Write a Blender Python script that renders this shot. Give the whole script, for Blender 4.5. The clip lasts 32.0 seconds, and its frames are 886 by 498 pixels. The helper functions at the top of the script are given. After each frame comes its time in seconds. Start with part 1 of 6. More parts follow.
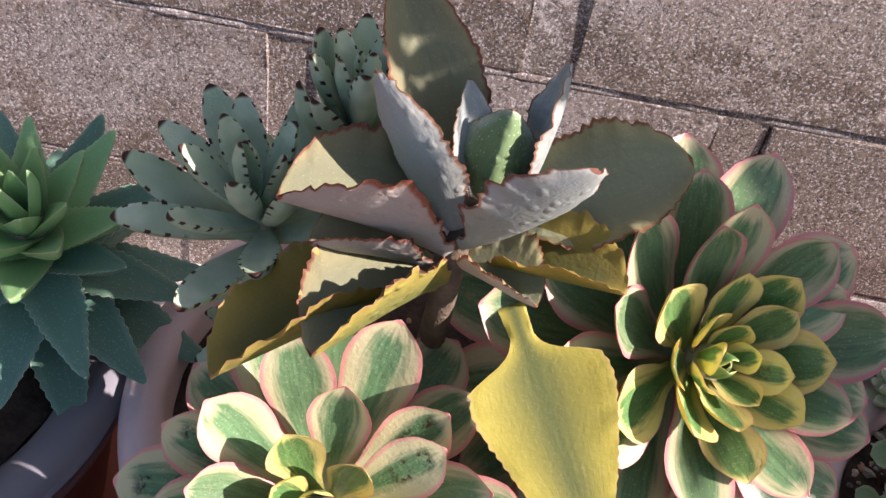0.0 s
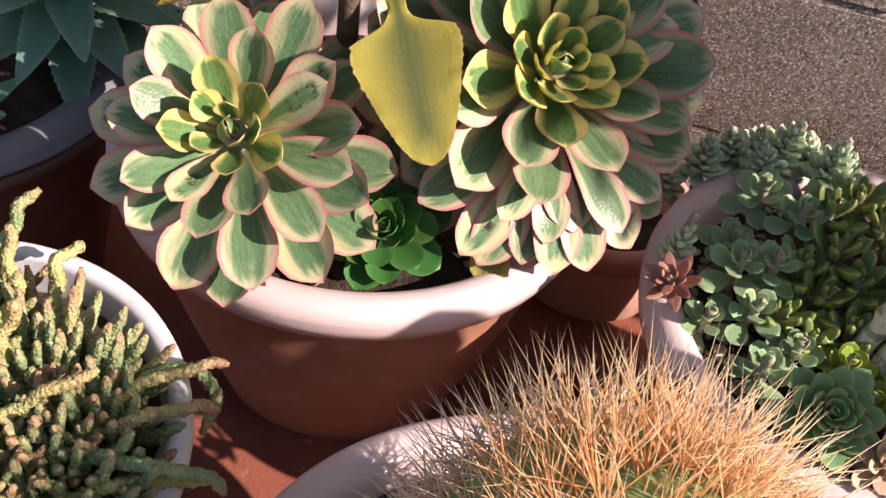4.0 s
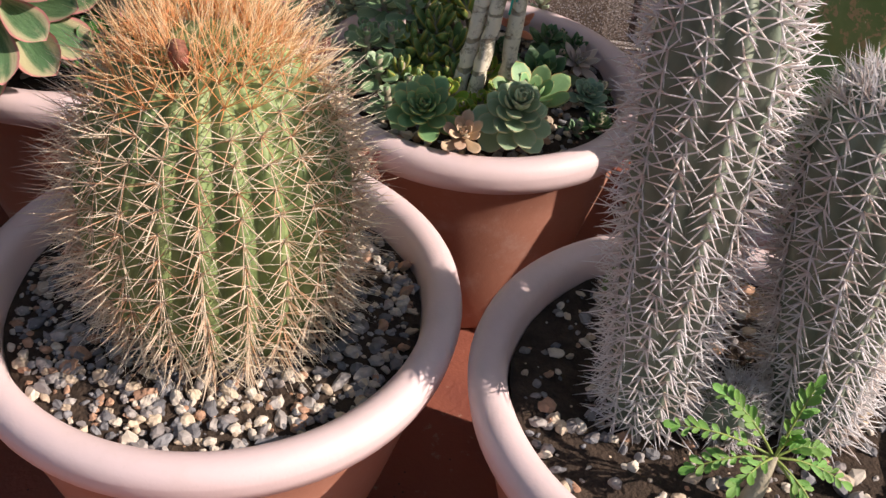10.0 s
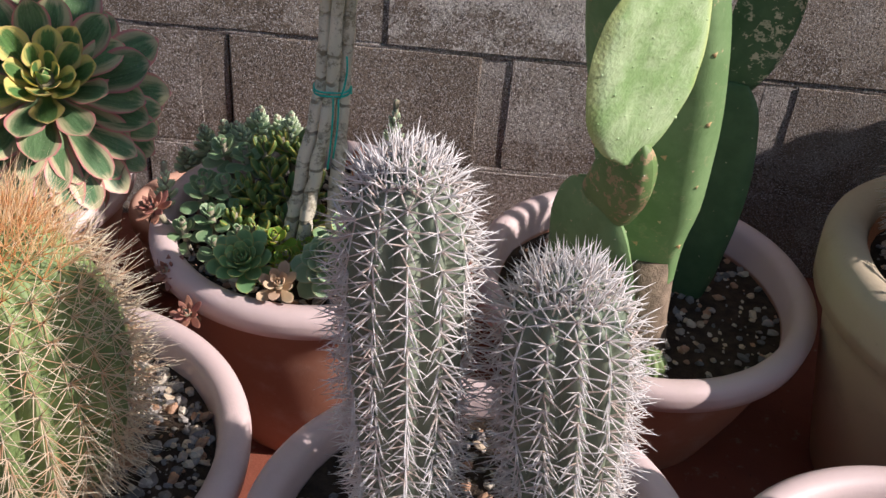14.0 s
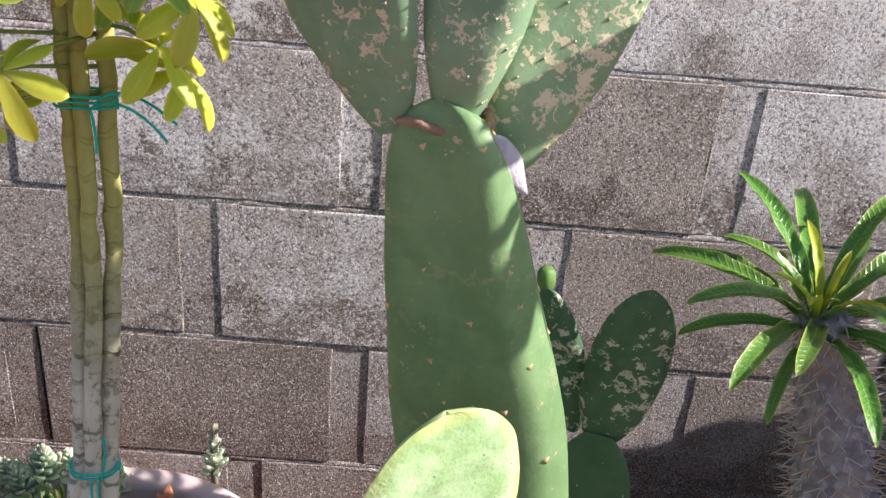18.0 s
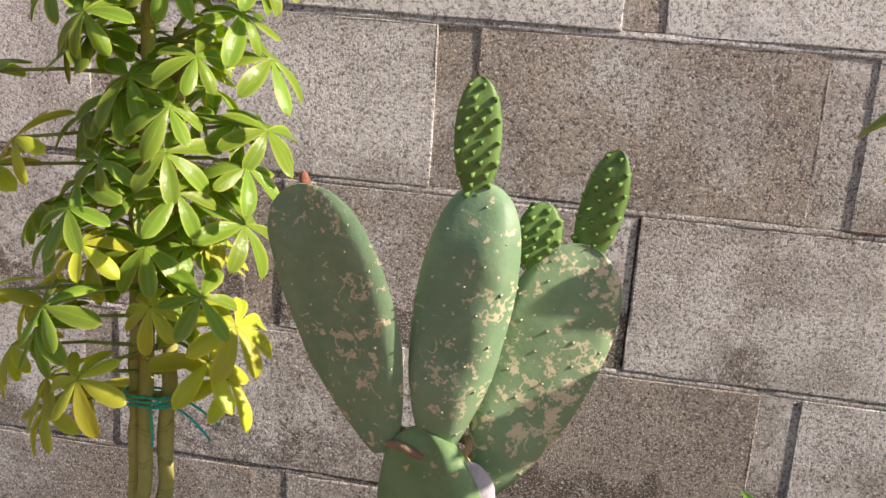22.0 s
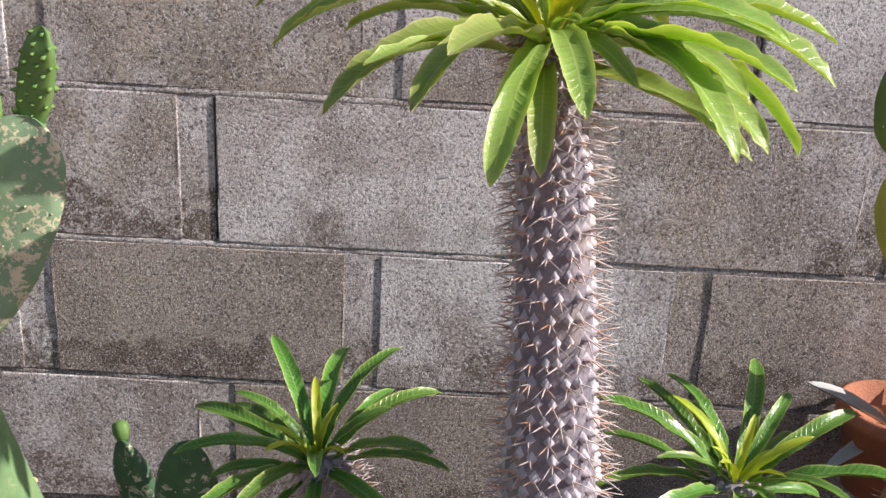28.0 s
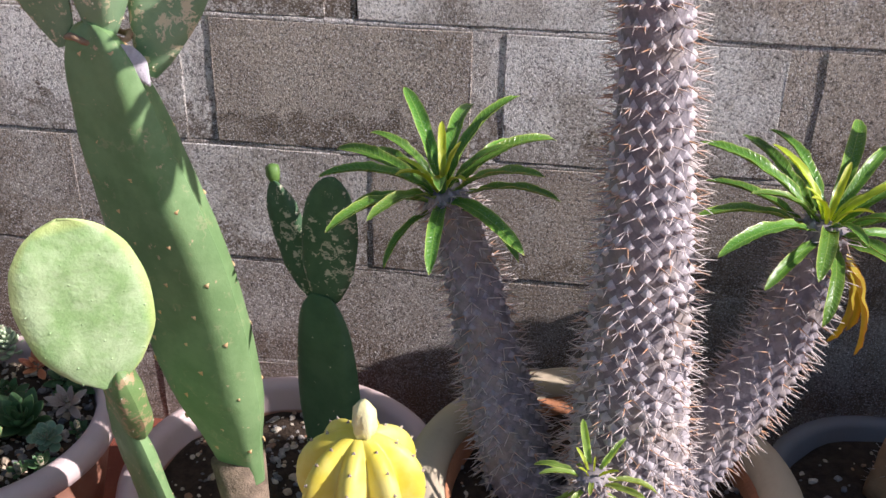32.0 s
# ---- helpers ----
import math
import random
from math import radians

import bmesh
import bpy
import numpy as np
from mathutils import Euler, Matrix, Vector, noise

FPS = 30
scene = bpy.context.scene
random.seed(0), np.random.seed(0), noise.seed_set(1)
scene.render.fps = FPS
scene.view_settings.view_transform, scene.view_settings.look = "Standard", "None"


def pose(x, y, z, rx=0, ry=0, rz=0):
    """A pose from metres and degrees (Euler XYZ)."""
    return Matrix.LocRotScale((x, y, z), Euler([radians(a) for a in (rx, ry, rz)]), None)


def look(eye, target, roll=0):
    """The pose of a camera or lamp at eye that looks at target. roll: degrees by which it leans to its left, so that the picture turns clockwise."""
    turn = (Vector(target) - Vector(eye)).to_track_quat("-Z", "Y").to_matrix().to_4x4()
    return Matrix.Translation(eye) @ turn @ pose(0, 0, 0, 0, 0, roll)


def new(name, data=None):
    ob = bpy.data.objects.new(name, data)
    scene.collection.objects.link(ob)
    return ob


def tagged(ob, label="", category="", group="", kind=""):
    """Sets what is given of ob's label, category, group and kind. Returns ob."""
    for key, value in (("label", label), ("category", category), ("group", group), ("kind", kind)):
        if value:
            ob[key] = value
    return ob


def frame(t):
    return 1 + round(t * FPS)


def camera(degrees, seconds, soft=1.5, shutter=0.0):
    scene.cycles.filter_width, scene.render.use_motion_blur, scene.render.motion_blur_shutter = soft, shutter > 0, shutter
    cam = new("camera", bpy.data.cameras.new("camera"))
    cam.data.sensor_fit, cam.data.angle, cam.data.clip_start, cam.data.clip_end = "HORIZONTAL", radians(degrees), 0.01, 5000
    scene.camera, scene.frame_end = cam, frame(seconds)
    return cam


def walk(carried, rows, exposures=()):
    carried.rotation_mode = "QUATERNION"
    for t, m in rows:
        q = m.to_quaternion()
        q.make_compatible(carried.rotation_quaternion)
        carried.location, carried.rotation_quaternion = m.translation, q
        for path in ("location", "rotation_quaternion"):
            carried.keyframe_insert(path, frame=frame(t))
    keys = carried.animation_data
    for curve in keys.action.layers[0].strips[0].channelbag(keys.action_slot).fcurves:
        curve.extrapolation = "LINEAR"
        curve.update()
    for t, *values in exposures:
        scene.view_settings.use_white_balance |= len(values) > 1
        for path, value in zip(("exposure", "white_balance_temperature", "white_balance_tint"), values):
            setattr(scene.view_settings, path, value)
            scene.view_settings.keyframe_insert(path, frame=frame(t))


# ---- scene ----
cam = camera(47.6, 32.0)
EXPOSURES = [(0.0, 1.29, 6600, 22), (2.0, 1.08, 6750, 21.5), (3.0, 0.95, 6900, 21), (4.2, 0.91, 7000, 20), (6.0, 0.70, 6650, 16), (9.0, 0.56, 6450, 13), (10.0, 0.53, 6850, 14), (11.5, 0.41, 7000, 17), (13.0, 0.34, 6500, 12), (16.0, 0.55, 6300, 12), (17.0, 1.0, 6150, 12), (19.0, 0.97, 6200, 12), (22.0, 0.62, 7000, 10), (26.0, 0.56, 7050, 12), (29.0, 0.58, 6000, 12), (30.0, 0.65, 6020, 12), (31.0, 0.62, 6080, 12.5), (32.0, 0.60, 6150, 13)]
PATH = [
    (0, (0.857, -0.781, 1.051), (0.832, 0.624, -0.372), 9.8),
    (0.5, (0.879, -0.818, 1.063), (0.82, 0.595, -0.351), 9.7),
    (1, (0.888, -0.839, 1.049), (0.811, 0.575, -0.363), 10.4),
    (1.5, (0.905, -0.858, 1.038), (0.829, 0.552, -0.378), 11.6),
    (2, (0.921, -0.878, 1.039), (0.845, 0.506, -0.403), 11.9),
    (2.5, (0.95, -0.898, 1.036), (0.869, 0.477, -0.415), 12.0),
    (3, (0.991, -0.939, 1.038), (0.85, 0.464, -0.38), 11.0),
    (3.5, (1.016, -0.985, 1.041), (0.83, 0.424, -0.366), 10.6),
    (4, (1.046, -1.019, 1.03), (0.851, 0.367, -0.398), 10.5),
    (4.5, (1.054, -1.046, 1.028), (0.88, 0.337, -0.407), 10.8),
    (6.5, (1.086, -1.206, 1.027), (0.988, 0.257, -0.333), 9.9),
    (7, (1.093, -1.257, 1.031), (1.008, 0.217, -0.318), 9.9),
    (7.5, (1.103, -1.297, 1.04), (1.039, 0.19, -0.295), 9.4),
    (8, (1.12, -1.315, 1.03), (1.086, 0.178, -0.3), 9.3),
    (8.5, (1.166, -1.344, 1.033), (1.111, 0.172, -0.271), 8.0),
    (9, (1.215, -1.379, 1.036), (1.137, 0.156, -0.244), 6.9),
    (9.5, (1.261, -1.398, 1.033), (1.225, 0.142, -0.242), 6.7),
    (10, (1.302, -1.42, 1.028), (1.309, 0.122, -0.245), 6.5),
    (10.5, (1.341, -1.437, 1.029), (1.435, 0.101, -0.246), 5.8),
    (11, (1.343, -1.453, 1.032), (1.555, 0.089, -0.223), 5.6),
    (11.5, (1.339, -1.46, 1.04), (1.598, 0.094, -0.191), 5.2),
    (12, (1.352, -1.452, 1.065), (1.57, 0.116, -0.157), 4.6),
    (12.5, (1.416, -1.443, 1.088), (1.536, 0.129, -0.142), 4.9),
    (13, (1.479, -1.438, 1.112), (1.476, 0.154, -0.099), 4.6),
    (13.5, (1.499, -1.436, 1.14), (1.471, 0.192, -0.021), 4.8),
    (15.5, (1.494, -1.224, 1.165), (1.528, 0.374, -0.037), 6.8),
    (16, (1.562, -1.181, 1.188), (1.572, 0.448, 0.028), 6.0),
    (16.5, (1.597, -1.154, 1.204), (1.613, 0.512, 0.098), 6.2),
    (17, (1.574, -1.142, 1.223), (1.644, 0.563, 0.179), 6.1),
    (17.5, (1.579, -1.122, 1.234), (1.671, 0.608, 0.234), 5.2),
    (18, (1.63, -1.096, 1.254), (1.661, 0.663, 0.303), 5.0),
    (18.5, (1.675, -1.086, 1.277), (1.604, 0.71, 0.4), 5.2),
    (19, (1.697, -1.087, 1.3), (1.541, 0.737, 0.494), 4.8),
    (19.5, (1.709, -1.086, 1.319), (1.488, 0.757, 0.576), 4.1),
    (20, (1.715, -1.091, 1.335), (1.422, 0.77, 0.662), 3.3),
    (20.5, (1.717, -1.107, 1.355), (1.346, 0.765, 0.758), 2.6),
    (21, (1.729, -1.126, 1.37), (1.304, 0.753, 0.834), 2.7),
    (21.5, (1.747, -1.145, 1.372), (1.328, 0.737, 0.841), 3.3),
    (22, (1.748, -1.157, 1.364), (1.437, 0.743, 0.822), 4.1),
    (22.5, (1.732, -1.184, 1.36), (1.557, 0.738, 0.835), 4.4),
    (23, (1.721, -1.194, 1.356), (1.674, 0.746, 0.872), 4.0),
    (23.5, (1.75, -1.192, 1.369), (1.804, 0.752, 0.9), 4.0),
    (24, (1.801, -1.184, 1.375), (1.884, 0.756, 0.895), 3.6),
    (24.5, (1.862, -1.163, 1.383), (1.964, 0.776, 0.903), 3.1),
    (25, (1.912, -1.154, 1.392), (2.06, 0.787, 0.933), 2.9),
    (25.5, (1.959, -1.149, 1.398), (2.119, 0.792, 0.942), 3.0),
    (26, (1.997, -1.152, 1.396), (2.127, 0.777, 0.888), 3.4),
    (26.5, (2.02, -1.169, 1.392), (2.099, 0.748, 0.826), 3.5),
    (28.5, (2.079, -1.229, 1.368), (2.093, 0.623, 0.612), 3.2),
    (29, (2.084, -1.232, 1.356), (2.094, 0.598, 0.549), 3.0),
    (29.5, (2.084, -1.243, 1.346), (2.082, 0.562, 0.484), 2.8),
    (30, (2.086, -1.255, 1.34), (2.061, 0.526, 0.431), 2.4),
    (30.5, (2.086, -1.271, 1.332), (2.043, 0.488, 0.382), 2.2),
    (31, (2.089, -1.288, 1.325), (2.001, 0.456, 0.349), 2.0),
    (31.5, (2.089, -1.316, 1.316), (1.922, 0.432, 0.358), 1.2),
    (32, (2.103, -1.373, 1.304), (1.867, 0.368, 0.349), 1.1),
]
walk(cam, [(t, look(eye, target, roll)) for t, eye, target, roll in PATH], EXPOSURES)

# ---- light ----
SUN_EL, SUN_DIR = radians(33), Vector((0.8293, -0.1244, 0.5446))
world = bpy.data.worlds.new("sky")
world.use_nodes = True
scene.world = world
_n = world.node_tree.nodes
_sky = _n.new("ShaderNodeTexSky")
_sky.sky_type, _sky.sun_disc = "NISHITA", False
_sky.sun_elevation, _sky.sun_rotation = SUN_EL, radians(98.5)
_n["Background"].inputs["Strength"].default_value = 0.085
world.node_tree.links.new(_sky.outputs[0], _n["Background"].inputs["Color"])
_sun = bpy.data.lights.new("sun", "SUN")
_sun.energy, _sun.angle, _sun.color = 5.0, radians(0.53), (1.0, 0.90, 0.85)
sun = new("sun", _sun)
sun.matrix_world = look(SUN_DIR * 6, (0, 0, 0))

# ---- materials ----
class Mat:
    """A small builder for node materials."""
    def __init__(self, name, rough=0.6, spec=0.4, metal=0.0):
        self.m = bpy.data.materials.new(name)
        self.m.use_nodes = True
        self.t = self.m.node_tree
        self.b = self.t.nodes["Principled BSDF"]
        self.b.inputs["Roughness"].default_value = rough
        self.b.inputs["Specular IOR Level"].default_value = spec
        self.b.inputs["Metallic"].default_value = metal
        self.tc = self.t.nodes.new("ShaderNodeTexCoord")
        self.oi = self.t.nodes.new("ShaderNodeObjectInfo")
        self.geo = self.t.nodes.new("ShaderNodeNewGeometry")
    def link(self, a, b):
        self.t.links.new(a, b)
    def put(self, sock, v):
        if isinstance(v, bpy.types.NodeSocket):
            self.link(v, sock)
        elif isinstance(v, (tuple, list)):
            sock.default_value = (*v, 1.0) if len(v) == 3 and sock.type == "RGBA" else v
        else:
            sock.default_value = v
    def noise(self, scale, detail=4.0, rough=0.55, coord=None, shift=0.0):
        n = self.t.nodes.new("ShaderNodeTexNoise")
        n.inputs["Scale"].default_value, n.inputs["Detail"].default_value, n.inputs["Roughness"].default_value = scale, detail, rough
        c = coord or self.tc.outputs["Object"]
        if shift:
            c = self.vmath("ADD", c, (shift, shift * 0.7, shift * 1.3))
        self.link(c, n.inputs["Vector"])
        return n.outputs["Fac"]
    def noise_vec(self, scale, coord):
        n = self.t.nodes.new("ShaderNodeTexNoise")
        n.inputs["Scale"].default_value, n.inputs["Detail"].default_value = scale, 1.0
        self.link(coord, n.inputs["Vector"])
        return n.outputs["Color"]
    def tint(self, v):
        return self.vmath("SUBTRACT", v, (0.5, 0.5, 0.5))
    def vor(self, scale, coord=None, feature="F1", out="Distance", rand=1.0):
        n = self.t.nodes.new("ShaderNodeTexVoronoi")
        n.feature = feature
        n.inputs["Scale"].default_value, n.inputs["Randomness"].default_value = scale, rand
        self.link(coord or self.tc.outputs["Object"], n.inputs["Vector"])
        return n.outputs[out]
    def wave(self, scale, distort, coord=None, direction="X"):
        n = self.t.nodes.new("ShaderNodeTexWave")
        n.bands_direction = direction
        n.inputs["Scale"].default_value, n.inputs["Distortion"].default_value = scale, distort
        self.link(coord or self.tc.outputs["Object"], n.inputs["Vector"])
        return n.outputs["Fac"]
    def math(self, op, a, b=0.0, c=0.0):
        n = self.t.nodes.new("ShaderNodeMath")
        n.operation = op
        for i, v in enumerate((a, b, c)):
            self.put(n.inputs[i], v)
        return n.outputs[0]
    def vmath(self, op, a, b):
        n = self.t.nodes.new("ShaderNodeVectorMath")
        n.operation = op
        self.put(n.inputs[0], a)
        self.put(n.inputs[1], b)
        return n.outputs[0]
    def ramp(self, v, lo, hi):
        n = self.t.nodes.new("ShaderNodeMapRange")
        n.clamp = True
        n.interpolation_type = "SMOOTHSTEP"
        self.put(n.inputs["Value"], v)
        self.put(n.inputs["From Min"], lo)
        self.put(n.inputs["From Max"], hi)
        return n.outputs[0]
    def mix(self, f, a, b, mode="MIX"):
        n = self.t.nodes.new("ShaderNodeMix")
        n.data_type, n.blend_type = "RGBA", mode
        self.put(n.inputs["Factor"], f)
        self.put(n.inputs["A"], a)
        self.put(n.inputs["B"], b)
        return n.outputs["Result"]
    def xyz(self, v):
        n = self.t.nodes.new("ShaderNodeSeparateXYZ")
        self.link(v, n.inputs[0])
        return n.outputs
    def hsv(self, col, h=0.5, s=1.0, v=1.0):
        n = self.t.nodes.new("ShaderNodeHueSaturation")
        self.put(n.inputs["Hue"], h); self.put(n.inputs["Saturation"], s); self.put(n.inputs["Value"], v)
        self.put(n.inputs["Color"], col)
        return n.outputs[0]
    def color(self, c):
        self.put(self.b.inputs["Base Color"], c)
        return self
    def rough(self, v):
        self.put(self.b.inputs["Roughness"], v)
        return self
    def bump(self, h, dist=0.002, strength=1.0):
        n = self.t.nodes.new("ShaderNodeBump")
        n.inputs["Distance"].default_value, n.inputs["Strength"].default_value = dist, strength
        self.link(h, n.inputs["Height"])
        self.link(n.outputs[0], self.b.inputs["Normal"])
        return self
    def thin(self, col, amount):
        """Lets part of the light through, for leaves."""
        tr = self.t.nodes.new("ShaderNodeBsdfTranslucent")
        self.put(tr.inputs["Color"], col)
        mx = self.t.nodes.new("ShaderNodeMixShader")
        mx.inputs[0].default_value = amount
        out = self.t.nodes["Material Output"]
        self.link(self.b.outputs[0], mx.inputs[1]); self.link(tr.outputs[0], mx.inputs[2]); self.link(mx.outputs[0], out.inputs["Surface"])
        return self


def mat_block(name, base, dark, worn, stain=1.0):
    m = Mat(name, 0.93, 0.2)
    c = m.vmath("ADD", m.tc.outputs["Object"], m.vmath("MULTIPLY", m.oi.outputs["Location"], (3.1, 1.7, 2.3)))
    rr = m.oi.outputs["Random"]
    fine, big = m.noise(230, 5, 0.80, c), m.noise(7, 4, 0.6, c)
    pits = m.ramp(m.math("ADD", m.math("MULTIPLY", fine, 0.8), m.math("MULTIPLY", m.noise(110, 3, 0.6, c, 5.0), 0.2)), 0.39, 0.53)
    tone = m.mix(m.ramp(m.math("ADD", big, m.math("MULTIPLY", m.math("SUBTRACT", rr, 0.5), 0.75)), 0.46, 0.66), base, worn)
    tone = m.mix(m.math("MULTIPLY", m.ramp(m.noise(24, 5, 0.75, c, 4.0), 0.54, 0.74), 0.6), tone, dark)
    age = m.ramp(m.xyz(m.oi.outputs["Location"])[2], 1.42, 1.12)
    tone = m.mix(m.math("MULTIPLY", age, m.math("ADD", 0.24, m.math("MULTIPLY", m.ramp(m.noise(6, 4, 0.65, c, 15.0), 0.42, 0.60), 0.5))), tone, (0.30, 0.25, 0.205))
    tone = m.mix(m.math("MULTIPLY", m.ramp(m.noise(13, 6, 0.7, c, 31.0), 0.5, 0.62), 0.35), tone, (0.36, 0.32, 0.29))
    z = m.xyz(m.tc.outputs["Object"])[2]
    edge = m.math("ADD", m.math("MULTIPLY", m.noise(9, 6, 0.72, c, 9.0), 0.26), m.math("MULTIPLY", z, -1.0))
    damp = m.math("MULTIPLY", m.ramp(edge, 0.168, 0.186), m.math("MAXIMUM", m.ramp(m.noise(5, 3, 0.5, c, 21.0), 0.46, 0.56), m.math("MULTIPLY", m.ramp(m.xyz(m.oi.outputs["Location"])[2], 0.90, 0.74), 0.9)))
    lowz = m.ramp(m.xyz(m.oi.outputs["Location"])[2], 1.3, 1.0)
    damp = m.math("MULTIPLY", damp, m.math("MULTIPLY", m.ramp(m.noise(55, 5, 0.8, c, 3.0), 0.40, 0.52), m.math("ADD", 0.12, m.math("MULTIPLY", lowz, 0.78 * stain))))
    tone = m.mix(damp, tone, (0.15, 0.115, 0.085))
    # lower courses browner: splashed dirt, with the shade near the ground painted in
    low = m.ramp(m.xyz(m.oi.outputs["Location"])[2], 0.86, 0.30)
    tone = m.mix(m.math("MULTIPLY", low, m.math("ADD", 0.35, m.math("MULTIPLY", m.noise(11, 4, 0.7, c, 2.0), 0.7))), tone, (0.19, 0.145, 0.11))
    col = m.mix(pits, m.mix(0.86, tone, (0.08, 0.07, 0.065)), m.hsv(tone, 0.5, 1.0, 1.06))
    # pale grains, whitened further to paint in sun glinting off the rough face
    col = m.mix(m.math("MULTIPLY", m.ramp(m.noise(420, 2, 0.6, c, 6.0), 0.56, 0.63), 0.7), col, (0.86, 0.84, 0.85))
    col = m.mix(m.math("MULTIPLY", m.ramp(m.noise(300, 3, 0.7, c, 17.0), 0.60, 0.66), 0.8), col, (0.08, 0.07, 0.065))
    col = m.hsv(col, 0.5, 1.0, m.math("ADD", 1.24, m.math("MULTIPLY", rr, -0.2)))
    m.color(col).bump(m.math("ADD", fine, m.math("MULTIPLY", m.noise(120, 3, 0.6, c, 8.0), 0.7)), 0.0055, 0.85)
    return m.m

M_BLOCK = mat_block("concrete block", (0.86, 0.835, 0.81), (0.42, 0.365, 0.305), (0.55, 0.475, 0.40))
M_MORTAR = mat_block("mortar", (0.58, 0.55, 0.54), (0.42, 0.38, 0.35), (0.50, 0.47, 0.44), 0.3)

def mat_floor():
    m = Mat("red painted concrete", 0.7, 0.35)
    w = m.noise(6, 5, 0.6)
    g = m.noise(160, 3)
    col = m.mix(m.ramp(w, 0.35, 0.7), (0.27, 0.085, 0.05), (0.2, 0.06, 0.04))
    col = m.mix(m.ramp(m.noise(45, 5, 0.7), 0.6, 0.72), col, (0.33, 0.2, 0.14))
    col = m.mix(m.ramp(m.vor(60), 0.05, 0.09), (0.06, 0.03, 0.025), col)
    m.color(col).bump(m.math("ADD", g, w), 0.002, 0.5)
    return m.m
M_FLOOR = mat_floor()

def mat_soft(name, a, b, scale=40, rough=0.8, bump=0.001, spec=0.3, fine=300):
    m = Mat(name, rough, spec)
    col = m.mix(m.ramp(m.noise(scale, 5, 0.6), 0.3, 0.7), a, b)
    m.color(m.hsv(col, 0.5, 1.0, m.math("ADD", 0.88, m.math("MULTIPLY", m.noise(fine, 2), 0.24))))
    m.bump(m.noise(fine, 3), bump, 0.6)
    return m.m
M_KERB = mat_soft("pale concrete", (0.62, 0.58, 0.53), (0.48, 0.44, 0.4), 30, 0.9, 0.003)

def mat_pot(name, rim, body, dirt, shine=0.45, edge=-0.045):
    m = Mat(name, shine, 0.45)
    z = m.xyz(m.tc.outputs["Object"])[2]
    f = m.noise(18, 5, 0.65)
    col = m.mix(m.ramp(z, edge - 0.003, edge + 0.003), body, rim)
    col = m.mix(m.math("MULTIPLY", m.ramp(f, 0.48, 0.75), 0.35), col, dirt)
    col = m.mix(m.math("MULTIPLY", m.ramp(m.noise(130, 3, 0.7), 0.6, 0.8), 0.35), col, dirt)
    m.color(col).rough(m.math("ADD", shine - 0.05, m.math("MULTIPLY", f, 0.25)))
    m.bump(m.math("ADD", m.noise(60, 3), m.math("MULTIPLY", m.noise(400, 2), 0.3)), 0.0008, 0.5)
    return m.m
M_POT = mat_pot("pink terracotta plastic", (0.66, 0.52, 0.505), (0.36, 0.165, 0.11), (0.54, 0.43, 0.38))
M_POTDARK = mat_pot("brown glazed pot", (0.17, 0.17, 0.19), (0.13, 0.055, 0.04), (0.2, 0.18, 0.17), 0.5)
M_POTEUPH = mat_pot("white rimmed clay", (0.66, 0.66, 0.68), (0.24, 0.13, 0.085), (0.16, 0.11, 0.08), 0.8)
M_POTCLAY = mat_pot("light terracotta", (0.52, 0.30, 0.22), (0.50, 0.28, 0.20), (0.42, 0.28, 0.21), 0.8)
M_URN = mat_pot("ochre clay urn", (0.50, 0.42, 0.30), (0.46, 0.36, 0.25), (0.33, 0.25, 0.17), 0.75, -0.06)
M_SOIL = mat_soft("potting soil", (0.035, 0.026, 0.02), (0.07, 0.05, 0.036), 60, 0.95, 0.006, 0.15, 220)

def mat_pebble():
    m = Mat("pebbles", 0.7, 0.35)
    r = m.geo.outputs["Random Per Island"]
    n = m.t.nodes.new("ShaderNodeValToRGB")
    m.link(r, n.inputs[0])
    cr = n.color_ramp
    cr.interpolation = "CONSTANT"
    stops = [(0.0, (0.36, 0.33, 0.30)), (0.20, (0.15, 0.15, 0.155)), (0.36, (0.50, 0.40, 0.29)), (0.48, (0.22, 0.20, 0.19)), (0.60, (0.60, 0.53, 0.43)), (0.72, (0.42, 0.25, 0.16)), (0.84, (0.24, 0.24, 0.245)), (0.92, (0.62, 0.51, 0.37))]
    cr.elements[0].color = (*stops[0][1], 1)
    cr.elements[1].position, cr.elements[1].color = stops[1][0], (*stops[1][1], 1)
    for p, c in stops[2:]:
        e = cr.elements.new(p)
        e.color = (*c, 1)
    col = m.hsv(n.outputs[0], 0.5, 1.0, m.math("ADD", 0.6, m.math("MULTIPLY", m.noise(180, 4), 0.7)))
    m.color(col).bump(m.noise(500, 3), 0.0006, 0.6)
    return m.m
M_PEBBLE = mat_pebble()

# ---- mesh helpers ----
def mesh_of(name, bm, mats, smooth=True):
    me = bpy.data.meshes.new(name)
    bm.to_mesh(me)
    bm.free()
    for m in (mats if isinstance(mats, (list, tuple)) else [mats]):
        me.materials.append(m)
    if smooth:
        me.polygons.foreach_set("use_smooth", [True] * len(me.polygons))
    return me

